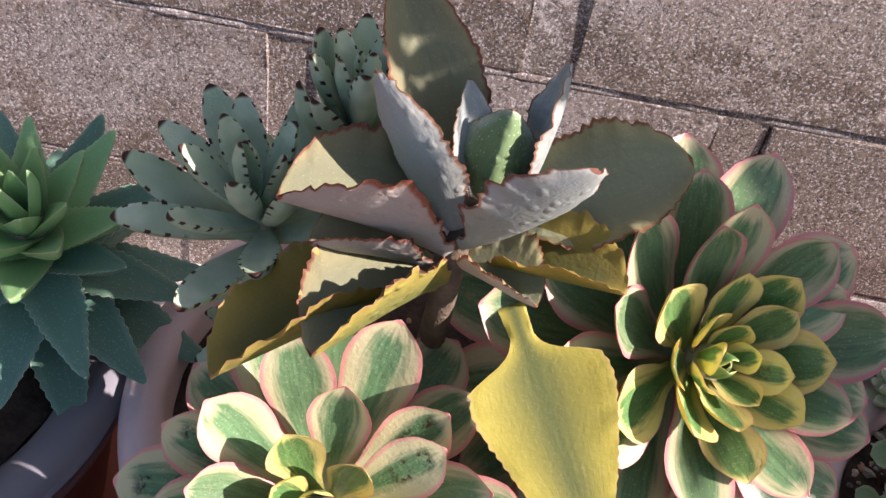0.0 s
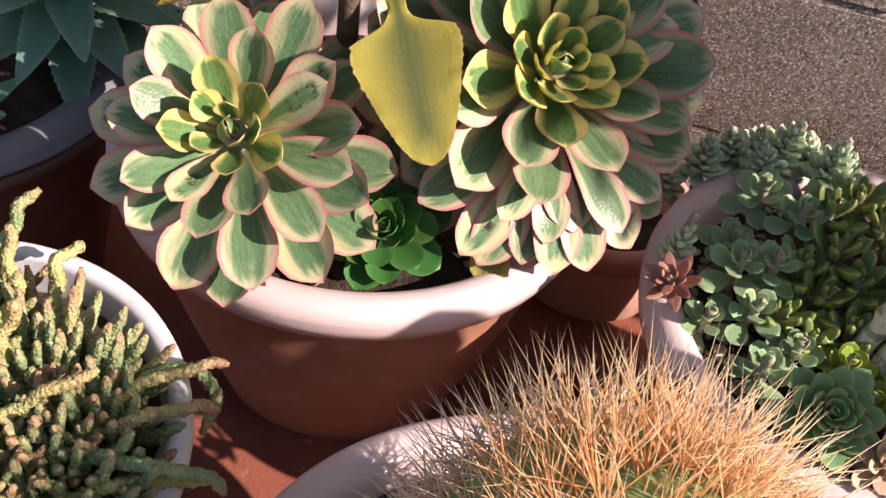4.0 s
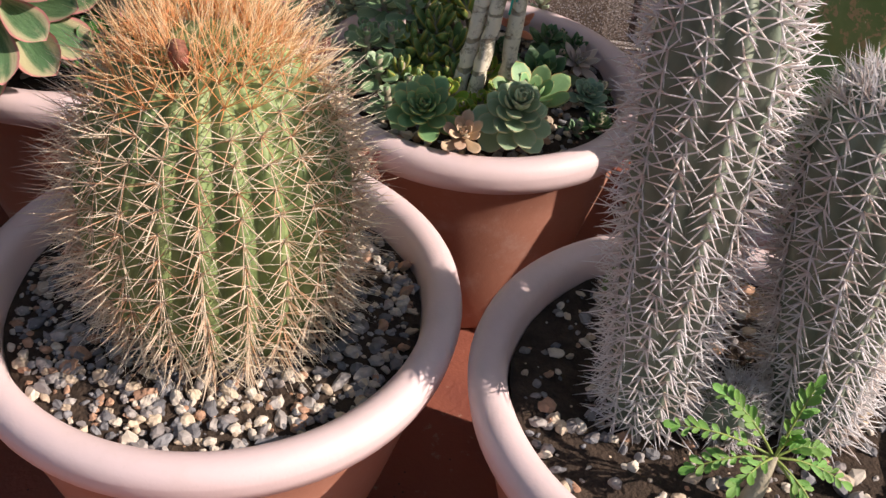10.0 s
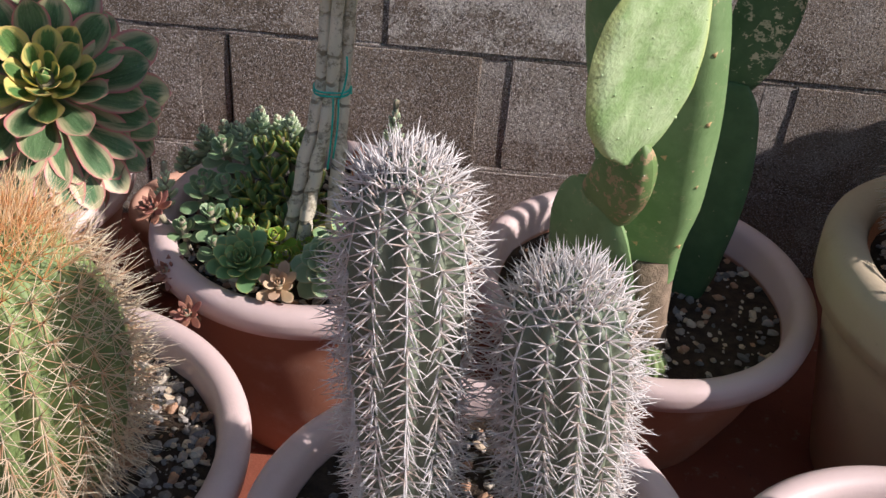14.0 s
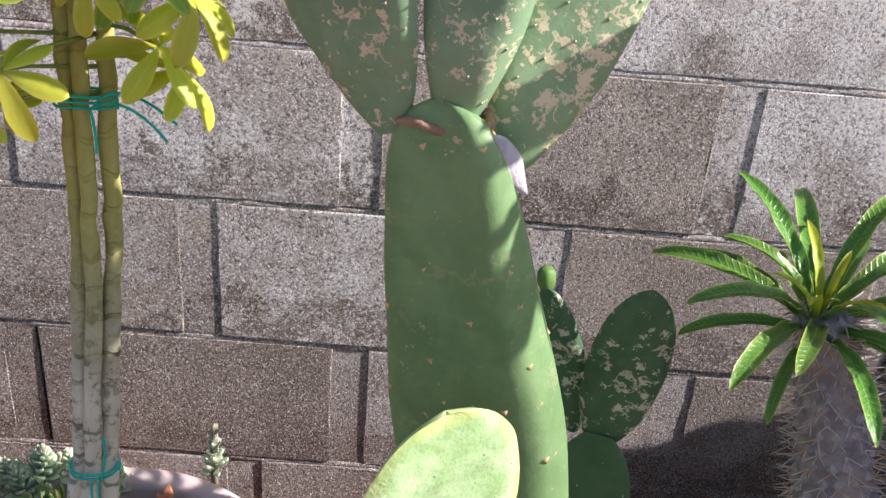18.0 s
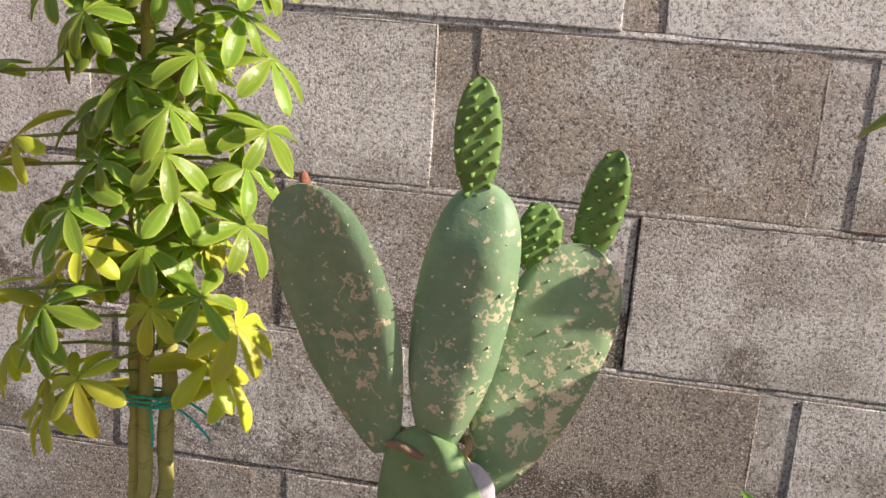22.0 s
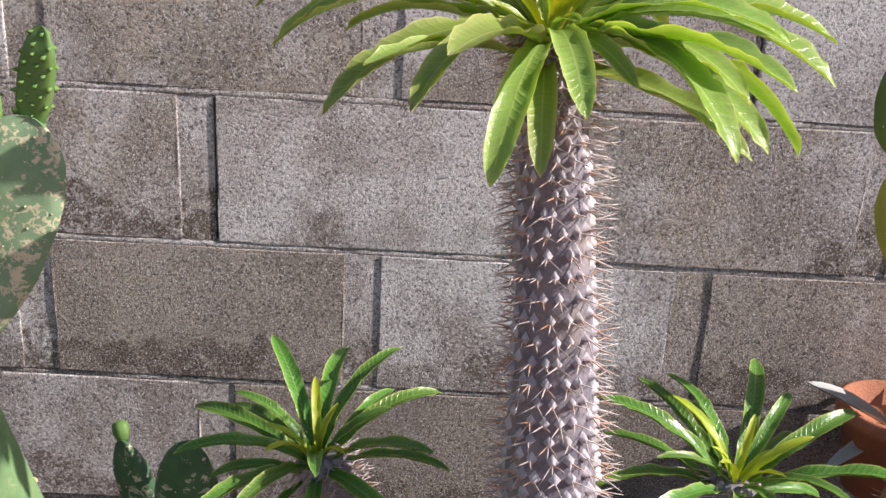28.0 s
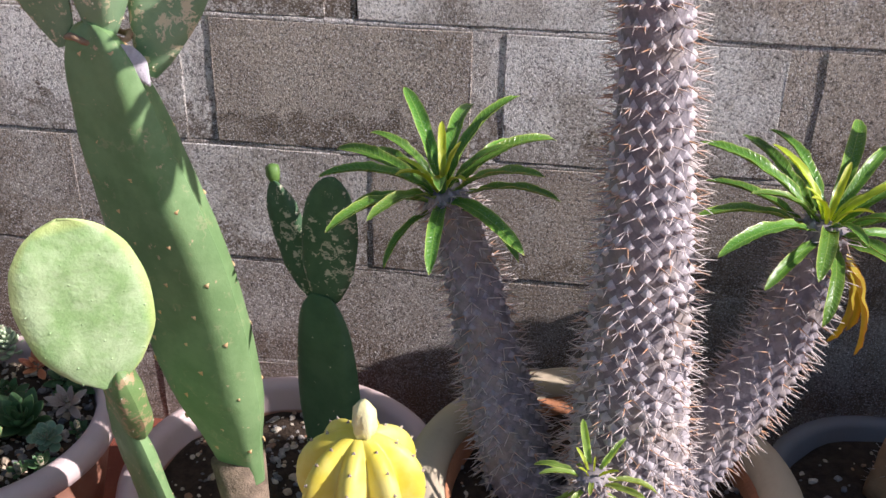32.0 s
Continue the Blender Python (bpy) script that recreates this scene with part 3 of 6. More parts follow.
def leaf_mat(name, inner, outer, edge, e0=0.55, e1=0.8, p0=0.9, p1=0.97, rough=0.45, streak=0.25, thin=0.0, spots=0.0, blotch=0.0, base=None, veins=0.0, spec=0.45, bumpy=0.0, cross=0.0):
    """A leaf that goes from inner colour at the middle to outer at the margin, with a coloured edge."""
    m = Mat(name, rough, spec)
    u, v, _ = m.xyz(m.tc.outputs["UV"])
    d = m.math("ABSOLUTE", m.math("SUBTRACT", m.math("MULTIPLY", v, 2.0), 1.0))
    wob = m.math("MULTIPLY", m.math("SUBTRACT", m.noise(22, 3), 0.5), 0.22)
    tip = m.ramp(u, 0.74, 1.06)
    tip2 = m.ramp(u, 0.915, 0.995)
    mg = m.math("MAXIMUM", m.math("ADD", d, wob), tip)
    me = m.math("MAXIMUM", d, m.math("MULTIPLY", tip2, 1.0))
    n = m.t.nodes.new("ShaderNodeCombineXYZ")
    m.link(m.math("MULTIPLY", u, 1.6), n.inputs[0]); m.link(m.math("MULTIPLY", v, 5.5 if streak > 0.6 else 15.0), n.inputs[1]); m.link(m.math("MULTIPLY", m.oi.outputs["Random"], 40.0), n.inputs[2])
    st = m.noise(1.6, 3, 0.6, n.outputs[0])
    shade = m.math("ADD", 1.0 - streak * 0.5, m.math("MULTIPLY", st, streak))
    inn = m.hsv(inner, 0.5, 1.0, shade)
    if streak > 0.6:
        inn = m.mix(m.math("MULTIPLY", m.ramp(m.noise(3.4, 4, 0.7, n.outputs[0], 6.0), 0.44, 0.66), 0.6), inn, tuple(x * 0.5 for x in inner))
        inn = m.mix(m.math("MULTIPLY", m.ramp(m.noise(75, 4, 0.75, None, 12.0), 0.58, 0.70), 0.25), inn, outer)
    vary = m.math("MULTIPLY", m.math("SUBTRACT", m.oi.outputs["Random"], 0.5), 0.32 if streak > 0.6 else 0.0)
    fac = m.ramp(m.math("ADD", m.math("ADD", mg, vary), m.math("MULTIPLY", m.math("SUBTRACT", st, 0.5), (0.85 if streak > 0.6 else 0.36 if streak > 0.2 else 0.1))), e0, e1)
    col = m.mix(fac, inn, outer)
    if base:
        col = m.mix(m.ramp(u, 0.42, 0.05), col, base)
    if veins:
        col = m.mix(m.math("MULTIPLY", m.ramp(d, 0.10, 0.02), veins), col, outer)
    col = m.mix(m.ramp(me, p0, p1), col, edge)
    if cross:
        rib = m.ramp(m.math("SINE", m.math("ADD", m.math("MULTIPLY", u, 150.0), m.math("ADD", m.math("MULTIPLY", d, -7.0), m.math("MULTIPLY", m.noise(30, 3), 8.0)))), 0.2, 0.9)
        col = m.mix(m.math("MULTIPLY", rib, cross), col, outer)
        col = m.hsv(col, 0.5, 1.0, m.math("ADD", 0.8, m.math("MULTIPLY", m.noise(28, 4, 0.65), 0.4)))
    if spots:
        col = m.mix(m.math("MULTIPLY", m.ramp(m.vor(420), 0.24, 0.12), spots), col, (0.75, 0.76, 0.68))
    if blotch:
        q = m.math("MULTIPLY", m.ramp(m.noise(60, 4, 0.75, None, 3.0), 0.5, 0.6), m.math("MULTIPLY", m.ramp(d, 0.5, 0.2), m.ramp(m.oi.outputs["Random"], 1.0 - blotch, 1.0 - blotch + 0.04)))
        q = m.math("MULTIPLY", q, m.math("MULTIPLY", m.ramp(u, 0.5, 0.62), m.ramp(u, 0.92, 0.84)))
        col = m.mix(q, col, (0.045, 0.02, 0.012))
    col = m.hsv(col, m.math("ADD", 0.488, m.math("MULTIPLY", m.oi.outputs["Random"], 0.024)), 1.0, m.math("ADD", 0.88, m.math("MULTIPLY", m.oi.outputs["Random"], 0.24)))
    m.color(col)
    m.rough(m.math("ADD", rough - 0.06, m.math("MULTIPLY", m.noise(120, 3), 0.16)))
    hgt = m.math("ADD", m.math("MULTIPLY", st, 0.6), m.noise(350, 2))
    if bumpy:
        hgt = m.math("ADD", hgt, m.math("MULTIPLY", m.ramp(m.vor(130), 0.45, 0.1), bumpy))
    if cross:
        hgt = m.math("ADD", hgt, m.math("MULTIPLY", rib, 0.8))
    m.bump(hgt, 0.0007, 0.5)
    if thin:
        m.thin(m.hsv(col, 0.49, 1.15, 1.6), thin)
    return m.m

M_AEO = leaf_mat("aeonium leaf", (0.14, 0.265, 0.12), (0.57, 0.525, 0.315), (0.68, 0.30, 0.27), 0.36, 0.80, 0.80, 0.96, 0.36, 0.9, 0.18, 0.2, 0.16, base=(0.42, 0.47, 0.28))
M_AEOY = leaf_mat("young aeonium leaf", (0.12, 0.25, 0.075), (0.72, 0.64, 0.22), (0.70, 0.46, 0.25), 0.36, 0.74, 0.93, 0.99, 0.38, 0.7, 0.2, 0.3, 0.14, base=(0.30, 0.38, 0.10))
M_AEOB = leaf_mat("aeonium heart leaf", (0.09, 0.19, 0.06), (0.20, 0.30, 0.09), (0.60, 0.55, 0.24), 0.5, 0.9, 0.82, 0.95, 0.38, 0.5, 0.15, 0.2)
M_STEM = mat_soft("pale stem", (0.4, 0.36, 0.26), (0.28, 0.25, 0.17), 60, 0.8, 0.002)
M_GREENROS = leaf_mat("green aeonium leaf", (0.045, 0.15, 0.03), (0.075, 0.20, 0.045), (0.11, 0.25, 0.07), 0.6, 0.95, 0.93, 0.99, 0.35, 0.25, 0.12, 0.15)
M_FELT = leaf_mat("felted leaf", (0.27, 0.31, 0.29), (0.33, 0.35, 0.31), (0.20, 0.095, 0.06), 0.6, 0.95, 0.925, 0.975, 0.85, 0.15, 0.06, 0.12, spec=0.2, bumpy=1.5)
M_FELTH = leaf_mat("green young felted leaf", (0.15, 0.22, 0.10), (0.30, 0.34, 0.26), (0.22, 0.11, 0.06), 0.5, 1.0, 0.94, 0.98, 0.85, 0.3, 0.06, 0.3, spec=0.2, bumpy=3.0)
M_FELTU = leaf_mat("pale felted underside", (0.42, 0.40, 0.36), (0.46, 0.40, 0.35), (0.30, 0.12, 0.07), 0.6, 1.0, 0.90, 0.96, 0.85, 0.15, 0.06, 0.2, spec=0.2, bumpy=1.5)
M_FELTG = leaf_mat("olive felted leaf", (0.20, 0.215, 0.13), (0.27, 0.25, 0.13), (0.22, 0.09, 0.05), 0.55, 1.0, 0.925, 0.975, 0.8, 0.2, 0.15, 0.08, spec=0.2, bumpy=0.8)
M_FELTY = leaf_mat("yellowing felted leaf", (0.20, 0.22, 0.06), (0.42, 0.36, 0.08), (0.52, 0.32, 0.15), 0.4, 1.0, 0.95, 0.99, 0.75, 0.25, 0.25, 0.05, spec=0.25, bumpy=3.0)

M_FELTYS = leaf_mat("smooth yellowing leaf", (0.105, 0.125, 0.04), (0.36, 0.305, 0.06), (0.44, 0.31, 0.10), -0.1, 0.95, 0.95, 0.99, 0.6, 0.08, 0.25, 0.05, spec=0.3)

def mat_panda():
    m = Mat("dotted felt leaf", 0.85, 0.2)
    u, v, _ = m.xyz(m.tc.outputs["UV"])
    d = m.math("ABSOLUTE", m.math("SUBTRACT", m.math("MULTIPLY", v, 2.0), 1.0))
    col = m.mix(m.ramp(m.noise(40, 4), 0.35, 0.7), (0.33, 0.44, 0.30), (0.45, 0.55, 0.41))
    dots = m.math("MULTIPLY", m.ramp(d, 0.8, 0.9), m.ramp(m.math("SINE", m.math("MULTIPLY", u, 50.0)), 0.45, 0.7))
    dots = m.math("MULTIPLY", dots, m.ramp(u, 0.5, 0.6))
    col = m.mix(m.math("MAXIMUM", dots, m.ramp(u, 0.955, 0.98)), col, (0.05, 0.022, 0.018))
    m.color(col).bump(m.noise(900, 2), 0.0005, 0.7)
    return m.m
M_PANDA = mat_panda()
M_ALOE = leaf_mat("aloe leaf", (0.10, 0.215, 0.15), (0.145, 0.27, 0.19), (0.46, 0.50, 0.36), 0.6, 1.0, 0.965, 0.995, 0.42, 0.25, 0.06, 0.22)
M_ALOEY = leaf_mat("young aloe leaf", (0.22, 0.42, 0.17), (0.28, 0.46, 0.20), (0.52, 0.54, 0.33), 0.6, 1.0, 0.965, 0.995, 0.42, 0.2, 0.1, 0.22)

# plants of the first pots
SHIFT = Vector((-0.006, -0.040, 0.012))
def aeonium_leaves(mat, L, W, shapes, nu, nv):
    out = []
    for i, (b, c) in enumerate(shapes):
        v, f, u = leaf(L, W, SPAT, 0.0042, b, c, nu, nv, 0.06, 1.5, seed=i * 1.3, crinkle=0.03, ease=True)
        out.append(raw_mesh("aeonium_leaf", v, f, mat, u))
    return out

AEO_OLD = aeonium_leaves(M_AEO, 0.102, 0.0218, ((0.25, 0.22), (0.4, 0.3), (0.1, 0.18), (-0.15, 0.25), (0.3, 0.15)), 22, 12)
AEO_YOUNG = aeonium_leaves(M_AEOY, 0.100, 0.0245, ((0.30, 0.30), (0.45, 0.35), (0.15, 0.28)), 20, 12)
AEO_HEART = aeonium_leaves(M_AEOB, 0.098, 0.0270, ((0.75, 0.60), (0.9, 0.7)), 16, 10)

def aeonium(at, axis, label, tiers, depth, spin, seed, stem):
    """Tiers of leaves from the closed heart outwards: meshes, count, tilts and sizes from first to last."""
    q = random.Random(seed)
    p = thing("aeonium", at, label, "succulent", "variegated aeoniums", frame_at(axis).to_4x4())
    total, i = sum(t[1] for t in tiers), 0
    for meshes, count, e0, e1, s0, s1 in tiers:
        for j in range(count):
            k, g = i / total, j / max(1, count - 1)
            m = Matrix.Rotation(radians(i * 137.508 + spin + q.uniform(-6, 6)), 4, "Z") @ Matrix.Translation((0, 0.003 + 0.009 * k, -depth * k))
            m = m @ Matrix.Rotation(radians(e0 + (e1 - e0) * g + q.uniform(-5, 5)), 4, "X") @ Matrix.Rotation(radians(q.uniform(-9, 9)), 4, "Y") @ Matrix.Scale((s0 + (s1 - s0) * g) * q.uniform(0.93, 1.07), 4)
            put_part("leaf", meshes[i % len(meshes)], p, m)
            i += 1
    v, f, uv = tube([(0, 0, 0.004), (0, 0, -stem * 0.5), (0, 0, -stem)], [0.0105, 0.0105, 0.0115], 10)
    put_part("stem", raw_mesh("stem", v, f, M_STEM, uv), p)
    return p

aeonium((0.817, -0.470, 0.548), (0.03, -0.62, 0.78), "variegated aeonium rosette, green and cream with pink edges", ((AEO_HEART, 12, 90, 68, 0.14, 0.32), (AEO_YOUNG, 10, 62, 38, 0.36, 0.66), (AEO_OLD, 14, 34, 14, 0.76, 0.98), (AEO_OLD, 20, 12, -18, 0.98, 1.08)), 0.045, 20, 1, 0.16)
aeonium((1.022, -0.352, 0.593), (0.30, -0.60, 0.74), "larger variegated aeonium rosette with drooping lower leaves", ((AEO_HEART, 12, 90, 66, 0.14, 0.34), (AEO_YOUNG, 18, 64, 32, 0.38, 0.90), (AEO_OLD, 19, 34, 12, 0.94, 1.22), (AEO_OLD, 24, 10, -34, 1.22, 1.42)), 0.06, 68, 2, 0.19)
_big = bpy.data.objects["aeonium.001"]
for k, tip in enumerate(((0.946, -0.485, 0.520), (0.985, -0.491, 0.485), (1.009, -0.480, 0.520), (1.031, -0.478, 0.480), (1.057, -0.474, 0.475), (1.082, -0.460, 0.475), (1.110, -0.432, 0.485), (1.125, -0.400, 0.500), (1.132, -0.362, 0.530), (1.131, -0.339, 0.550), (1.000, -0.487, 0.475), (1.045, -0.470, 0.500), (1.098, -0.445, 0.510), (1.120, -0.412, 0.525))):
    base = Vector((1.022, -0.392, 0.580)).lerp(Vector(tip), 0.06) - Vector((0, 0, 0.02 + 0.01 * (k % 2)))
    data = leaf(0.125, 0.0215, SPAT, 0.004, -0.55 - 0.1 * (k % 3), 0.2, 22, 12, 0.05, 1.5, seed=k * 1.1, crinkle=0.03, ease=True)
    put_part("leaf", raw_mesh("aeonium_leaf", *data[:2], M_AEO, data[2]), _big, _big.matrix_basis.inverted() @ lay(base, tip, (0.35, -0.6, 0.7), data, 22, 12))
v, f, u = leaf(0.075, 0.0195, SPAT, 0.004, -0.3, 0.2, 12, 8)
put = put_part("old_leaf", raw_mesh("old_leaf", v, f, M_FELTY, u), bpy.data.objects["aeonium.001"], label="yellowed old leaf")
put.matrix_basis = bpy.data.objects["aeonium.001"].matrix_basis.inverted() @ aim((1.00, -0.435, 0.49), (1.010, -0.482, 0.450), (0, -0.6, 0.8), 0.075)

_g = []
for i, b in enumerate((0.5, 0.3, 0.1)):
    v, f, u = leaf(0.052, 0.0180, SPOON, 0.004, b, 0.25, 12, 8)
    _g.append(raw_mesh("green_leaf", v, f, M_GREENROS, u))
rosette("green_rosette", (0.930, -0.452, 0.480), (0.05, -0.50, 0.86), "glossy plain green aeonium rosette low in the pot", "succulent", _g, 32, 80, -4, 0.22, 0.95, 0.022, 0.006, "", 0, 0.8, 5, 3, stem=(0.07, 0.006, M_STEM))

# big felted kalanchoe
def kalanchoe():
    c = Vector((0.856, -0.398, 0.650))
    p = thing("kalanchoe", c, "felted grey-green kalanchoe with brown wavy leaf edges", "succulent")
    v, f, u = tube([(-0.01, 0.04, -0.24), (-0.006, 0.02, -0.12), (0, 0, 0.0), (0.004, 0.0, 0.05)], [0.010, 0.009, 0.008, 0.005], 12)
    put_part("stem", raw_mesh("stem", v, f, mat_soft("dark stem", (0.16, 0.12, 0.08), (0.09, 0.07, 0.05), 60, 0.85, 0.003), u), p)
    olive, grey, green, yellow = (M_FELTG, M_FELTU), (M_FELT, M_FELT), (M_FELTH, M_FELTH), (M_FELTYS, M_FELTY)
    rows = [  # base, tip, half width, upper face, upper and lower surface, shape, bend, fold, wave
        ((0.852, -0.405, 0.668), (0.766, -0.429, 0.708), 0.036, (-0.15, 0.22, 1), olive, SPADE3, -0.3, 1.05, 0.10),
        ((0.846, -0.403, 0.655), (0.782, -0.425, 0.676), 0.024, (-0.15, 0.15, 1), olive, SPADE3, -0.25, 1.0, 0.06),
        ((0.853, -0.400, 0.683), (0.804, -0.390, 0.766), 0.025, (0.45, 0.8, 0.3), grey, OVAL2, 0.3, 0.35, 0.06),
        ((0.852, -0.380, 0.690), (0.803, -0.333, 0.785), 0.024, (0.35, -0.70, 0.5), olive, SPADE3, -0.3, 0.7, 0.16),
        ((0.854, -0.394, 0.708), (0.848, -0.372, 0.758), 0.012, (0.5, -0.7, 0.4), grey, OVAL2, -0.2, 0.7, 0.08),
        ((0.866, -0.398, 0.704), (0.872, -0.389, 0.757), 0.021, (0.05, 0.9, 0.35), green, OVAL2, 0.7, 0.75, 0.06),
        ((0.884, -0.392, 0.705), (0.895, -0.372, 0.779), 0.016, (-0.85, -0.1, 0.45), grey, OVAL2, 0.25, 0.5, 0.10),
        ((0.860, -0.405, 0.676), (0.914, -0.434, 0.766), 0.031, (-0.30, 0.75, 0.55), grey, SPADE3, 0.35, 0.4, 0.08),
        ((0.876, -0.382, 0.665), (0.976, -0.341, 0.709), 0.034, (-0.1, -0.45, 0.9), olive, SPADE3, -0.35, 0.45, 0.16),
        ((0.856, -0.397, 0.655), (0.904, -0.430, 0.666), 0.022, (0.1, 0.12, 1), olive, SPADE3, -0.2, 1.0, 0.06),
        ((0.870, -0.392, 0.648), (0.948, -0.420, 0.677), 0.027, (0.1, 0.05, 1), yellow, SPADE3, -0.4, 0.95, 0.08),
        ((0.858, -0.398, 0.643), (0.798, -0.487, 0.664), 0.031, (-0.25, 0.32, 0.9), (M_FELTG, M_FELTY), SPADE3, -0.25, 1.05, 0.10),
        ((0.850, -0.400, 0.635), (0.747, -0.487, 0.632), 0.034, (-0.32, 0.25, 0.9), yellow, SPADE3, -0.35, 0.85, 0.10),
    ]
    for i, (base, tip, wd, up, mat, shape, bend, fold, wave) in enumerate(rows):
        L = (Vector(tip) - Vector(base)).length
        data = leaf(L, wd, shape, 0.0042, bend, fold, 44, 16, wave, 2.2, 0.05, seed=i * 2.1, crinkle=0.16, crease=1.25 if fold > 0.6 else 2.0)
        faces = [0, 1] * (44 * 16) + [1] * 32
        put_part("leaf", raw_mesh("felted_leaf", *data[:2], mat, data[2], mat_index=faces), p, Matrix.Translation(-c) @ lay(base, tip, up, data, 44, 16), "" if mat[1] is not M_FELTY else "yellowing lower leaf")
    data = leaf(0.13, 0.0385, SPADE2, 0.0032, -0.35, 0.10, 44, 16, 0.05, 1.6, 0.03, seed=3, crinkle=0.06)
    put_part("leaf", raw_mesh("felted_leaf", *data[:2], M_FELTYS, data[2]), p, Matrix.Translation(-c) @ lay((0.892, -0.414, 0.646), (0.956, -0.502, 0.574), (0.1, -0.75, 0.6), data, 44, 16), "yellow drooping dying leaf")
SHIFT = Vector((0, 0, 0))
kalanchoe()
SHIFT = Vector((-0.006, -0.040, 0.012))

# panda plants
_p = []
for b, c in ((0.3, 0.35), (0.5, 0.3), (0.1, 0.4)):
    v, f, u = leaf(0.075, 0.0098, PANDA, 0.008, b, c, 18, 8, ease=True)
    _p.append(raw_mesh("panda_leaf", v, f, M_PANDA, u))
for at, ax, n, s, e1, sp in (((0.745, -0.328, 0.632), (-0.1, -0.25, 1), 20, 1.35, 22, 10), ((0.795, -0.275, 0.665), (0.05, -0.1, 1), 18, 1.25, 44, 50), ((0.742, -0.330, 0.53), (-0.35, -0.5, 0.8), 12, 0.85, 10, 80), ((0.770, -0.250, 0.60), (0.0, 0.1, 1), 12, 0.95, 20, 33)):
    rosette("panda_plant", at, ax, "grey-green felted panda plant with dark-dotted leaf tips", "succulent", _p, n, 78, e1, 0.5 * s, 1.0 * s, 0.045, 0.004, "panda plant shoots", sp, 0.8, 7, int(sp), stem=(at[2] - 0.41, 0.006, M_STEM))

# aloes
def aloe_mesh(mat):
    out = []
    for i, (b, c) in enumerate(((0.35, 0.3), (0.2, 0.35), (0.05, 0.3))):
        v, f, u = leaf(0.108, 0.0205, WEDGE, 0.012, b, c, 30, 8, 0, 1, 0.11, 10)
        out.append(raw_mesh("aloe_leaf", v, f, mat, u))
    return out
_al, _aly = aloe_mesh(M_ALOE), aloe_mesh(M_ALOEY)
def aloe_pick(k, _c=[0]):
    _c[0] += 1
    return (_aly if k < 0.45 else _al)[_c[0] % 3]
rosette("aloe", (0.580, -0.300, 0.548), (0.10, -0.25, 0.95), "blue-green toothed aloe rosette in the dark pot", "succulent", aloe_pick, 42, 82, -32, 0.50, 1.12, 0.075, 0.012, "aloes", 0, 0.85, 5, 5, stem=(0.14, 0.015, M_STEM))
rosette("aloe", (0.545, -0.425, 0.452), (0.1, -0.3, 1), "smaller aloe offset with curled green leaves", "succulent", _al, 16, 75, 8, 0.35, 0.55, 0.02, 0.006, "aloes", 40, 0.85, 5, 6, stem=(0.04, 0.01, M_STEM))

# medusa euphorbia
def mat_euph(name, ca, cb):
    m = Mat(name, 0.7, 0.3)
    u, v, _ = m.xyz(m.tc.outputs["UV"])
    col = m.mix(m.ramp(m.noise(55, 4), 0.35, 0.65), ca, cb)
    r = m.oi.outputs["Random"]
    col = m.mix(m.math("MULTIPLY", m.ramp(r, 0.6, 1.0), 0.7), col, (0.44, 0.36, 0.16))
    col = m.mix(m.math("MULTIPLY", m.ramp(u, 0.6, 1.0), m.math("ADD", 0.15, m.math("MULTIPLY", r, 0.75))), col, (0.44, 0.22, 0.13))
    m.color(m.mix(m.ramp(m.vor(300), 0.20, 0.1), col, (0.40, 0.40, 0.26))).bump(m.vor(420), 0.002, 0.8)
    return m.m
M_EUPH = mat_euph("euphorbia arm", (0.19, 0.275, 0.12), (0.30, 0.38, 0.17))
M_EUPHY = mat_euph("yellow euphorbia arm", (0.34, 0.33, 0.12), (0.45, 0.42, 0.17))

def knobbly(pts, r0, taper=0.25, n=8):
    """A tapered arm set all round with small alternating knobs."""
    m = len(pts)
    rad = [r0 * (1 - taper * i / (m - 1)) * (0.45 if i == m - 1 else 0.85 if i == m - 2 else 1) for i in range(m)]
    v, f, u = tube(pts, rad, n)
    out = []
    for k, c in enumerate(v):
        i, j = divmod(k, n)
        ax = Vector(pts[i])
        out.append(ax + (c - ax) * (1.24 if (i + j) % 2 else 0.86))
    return out, f, u

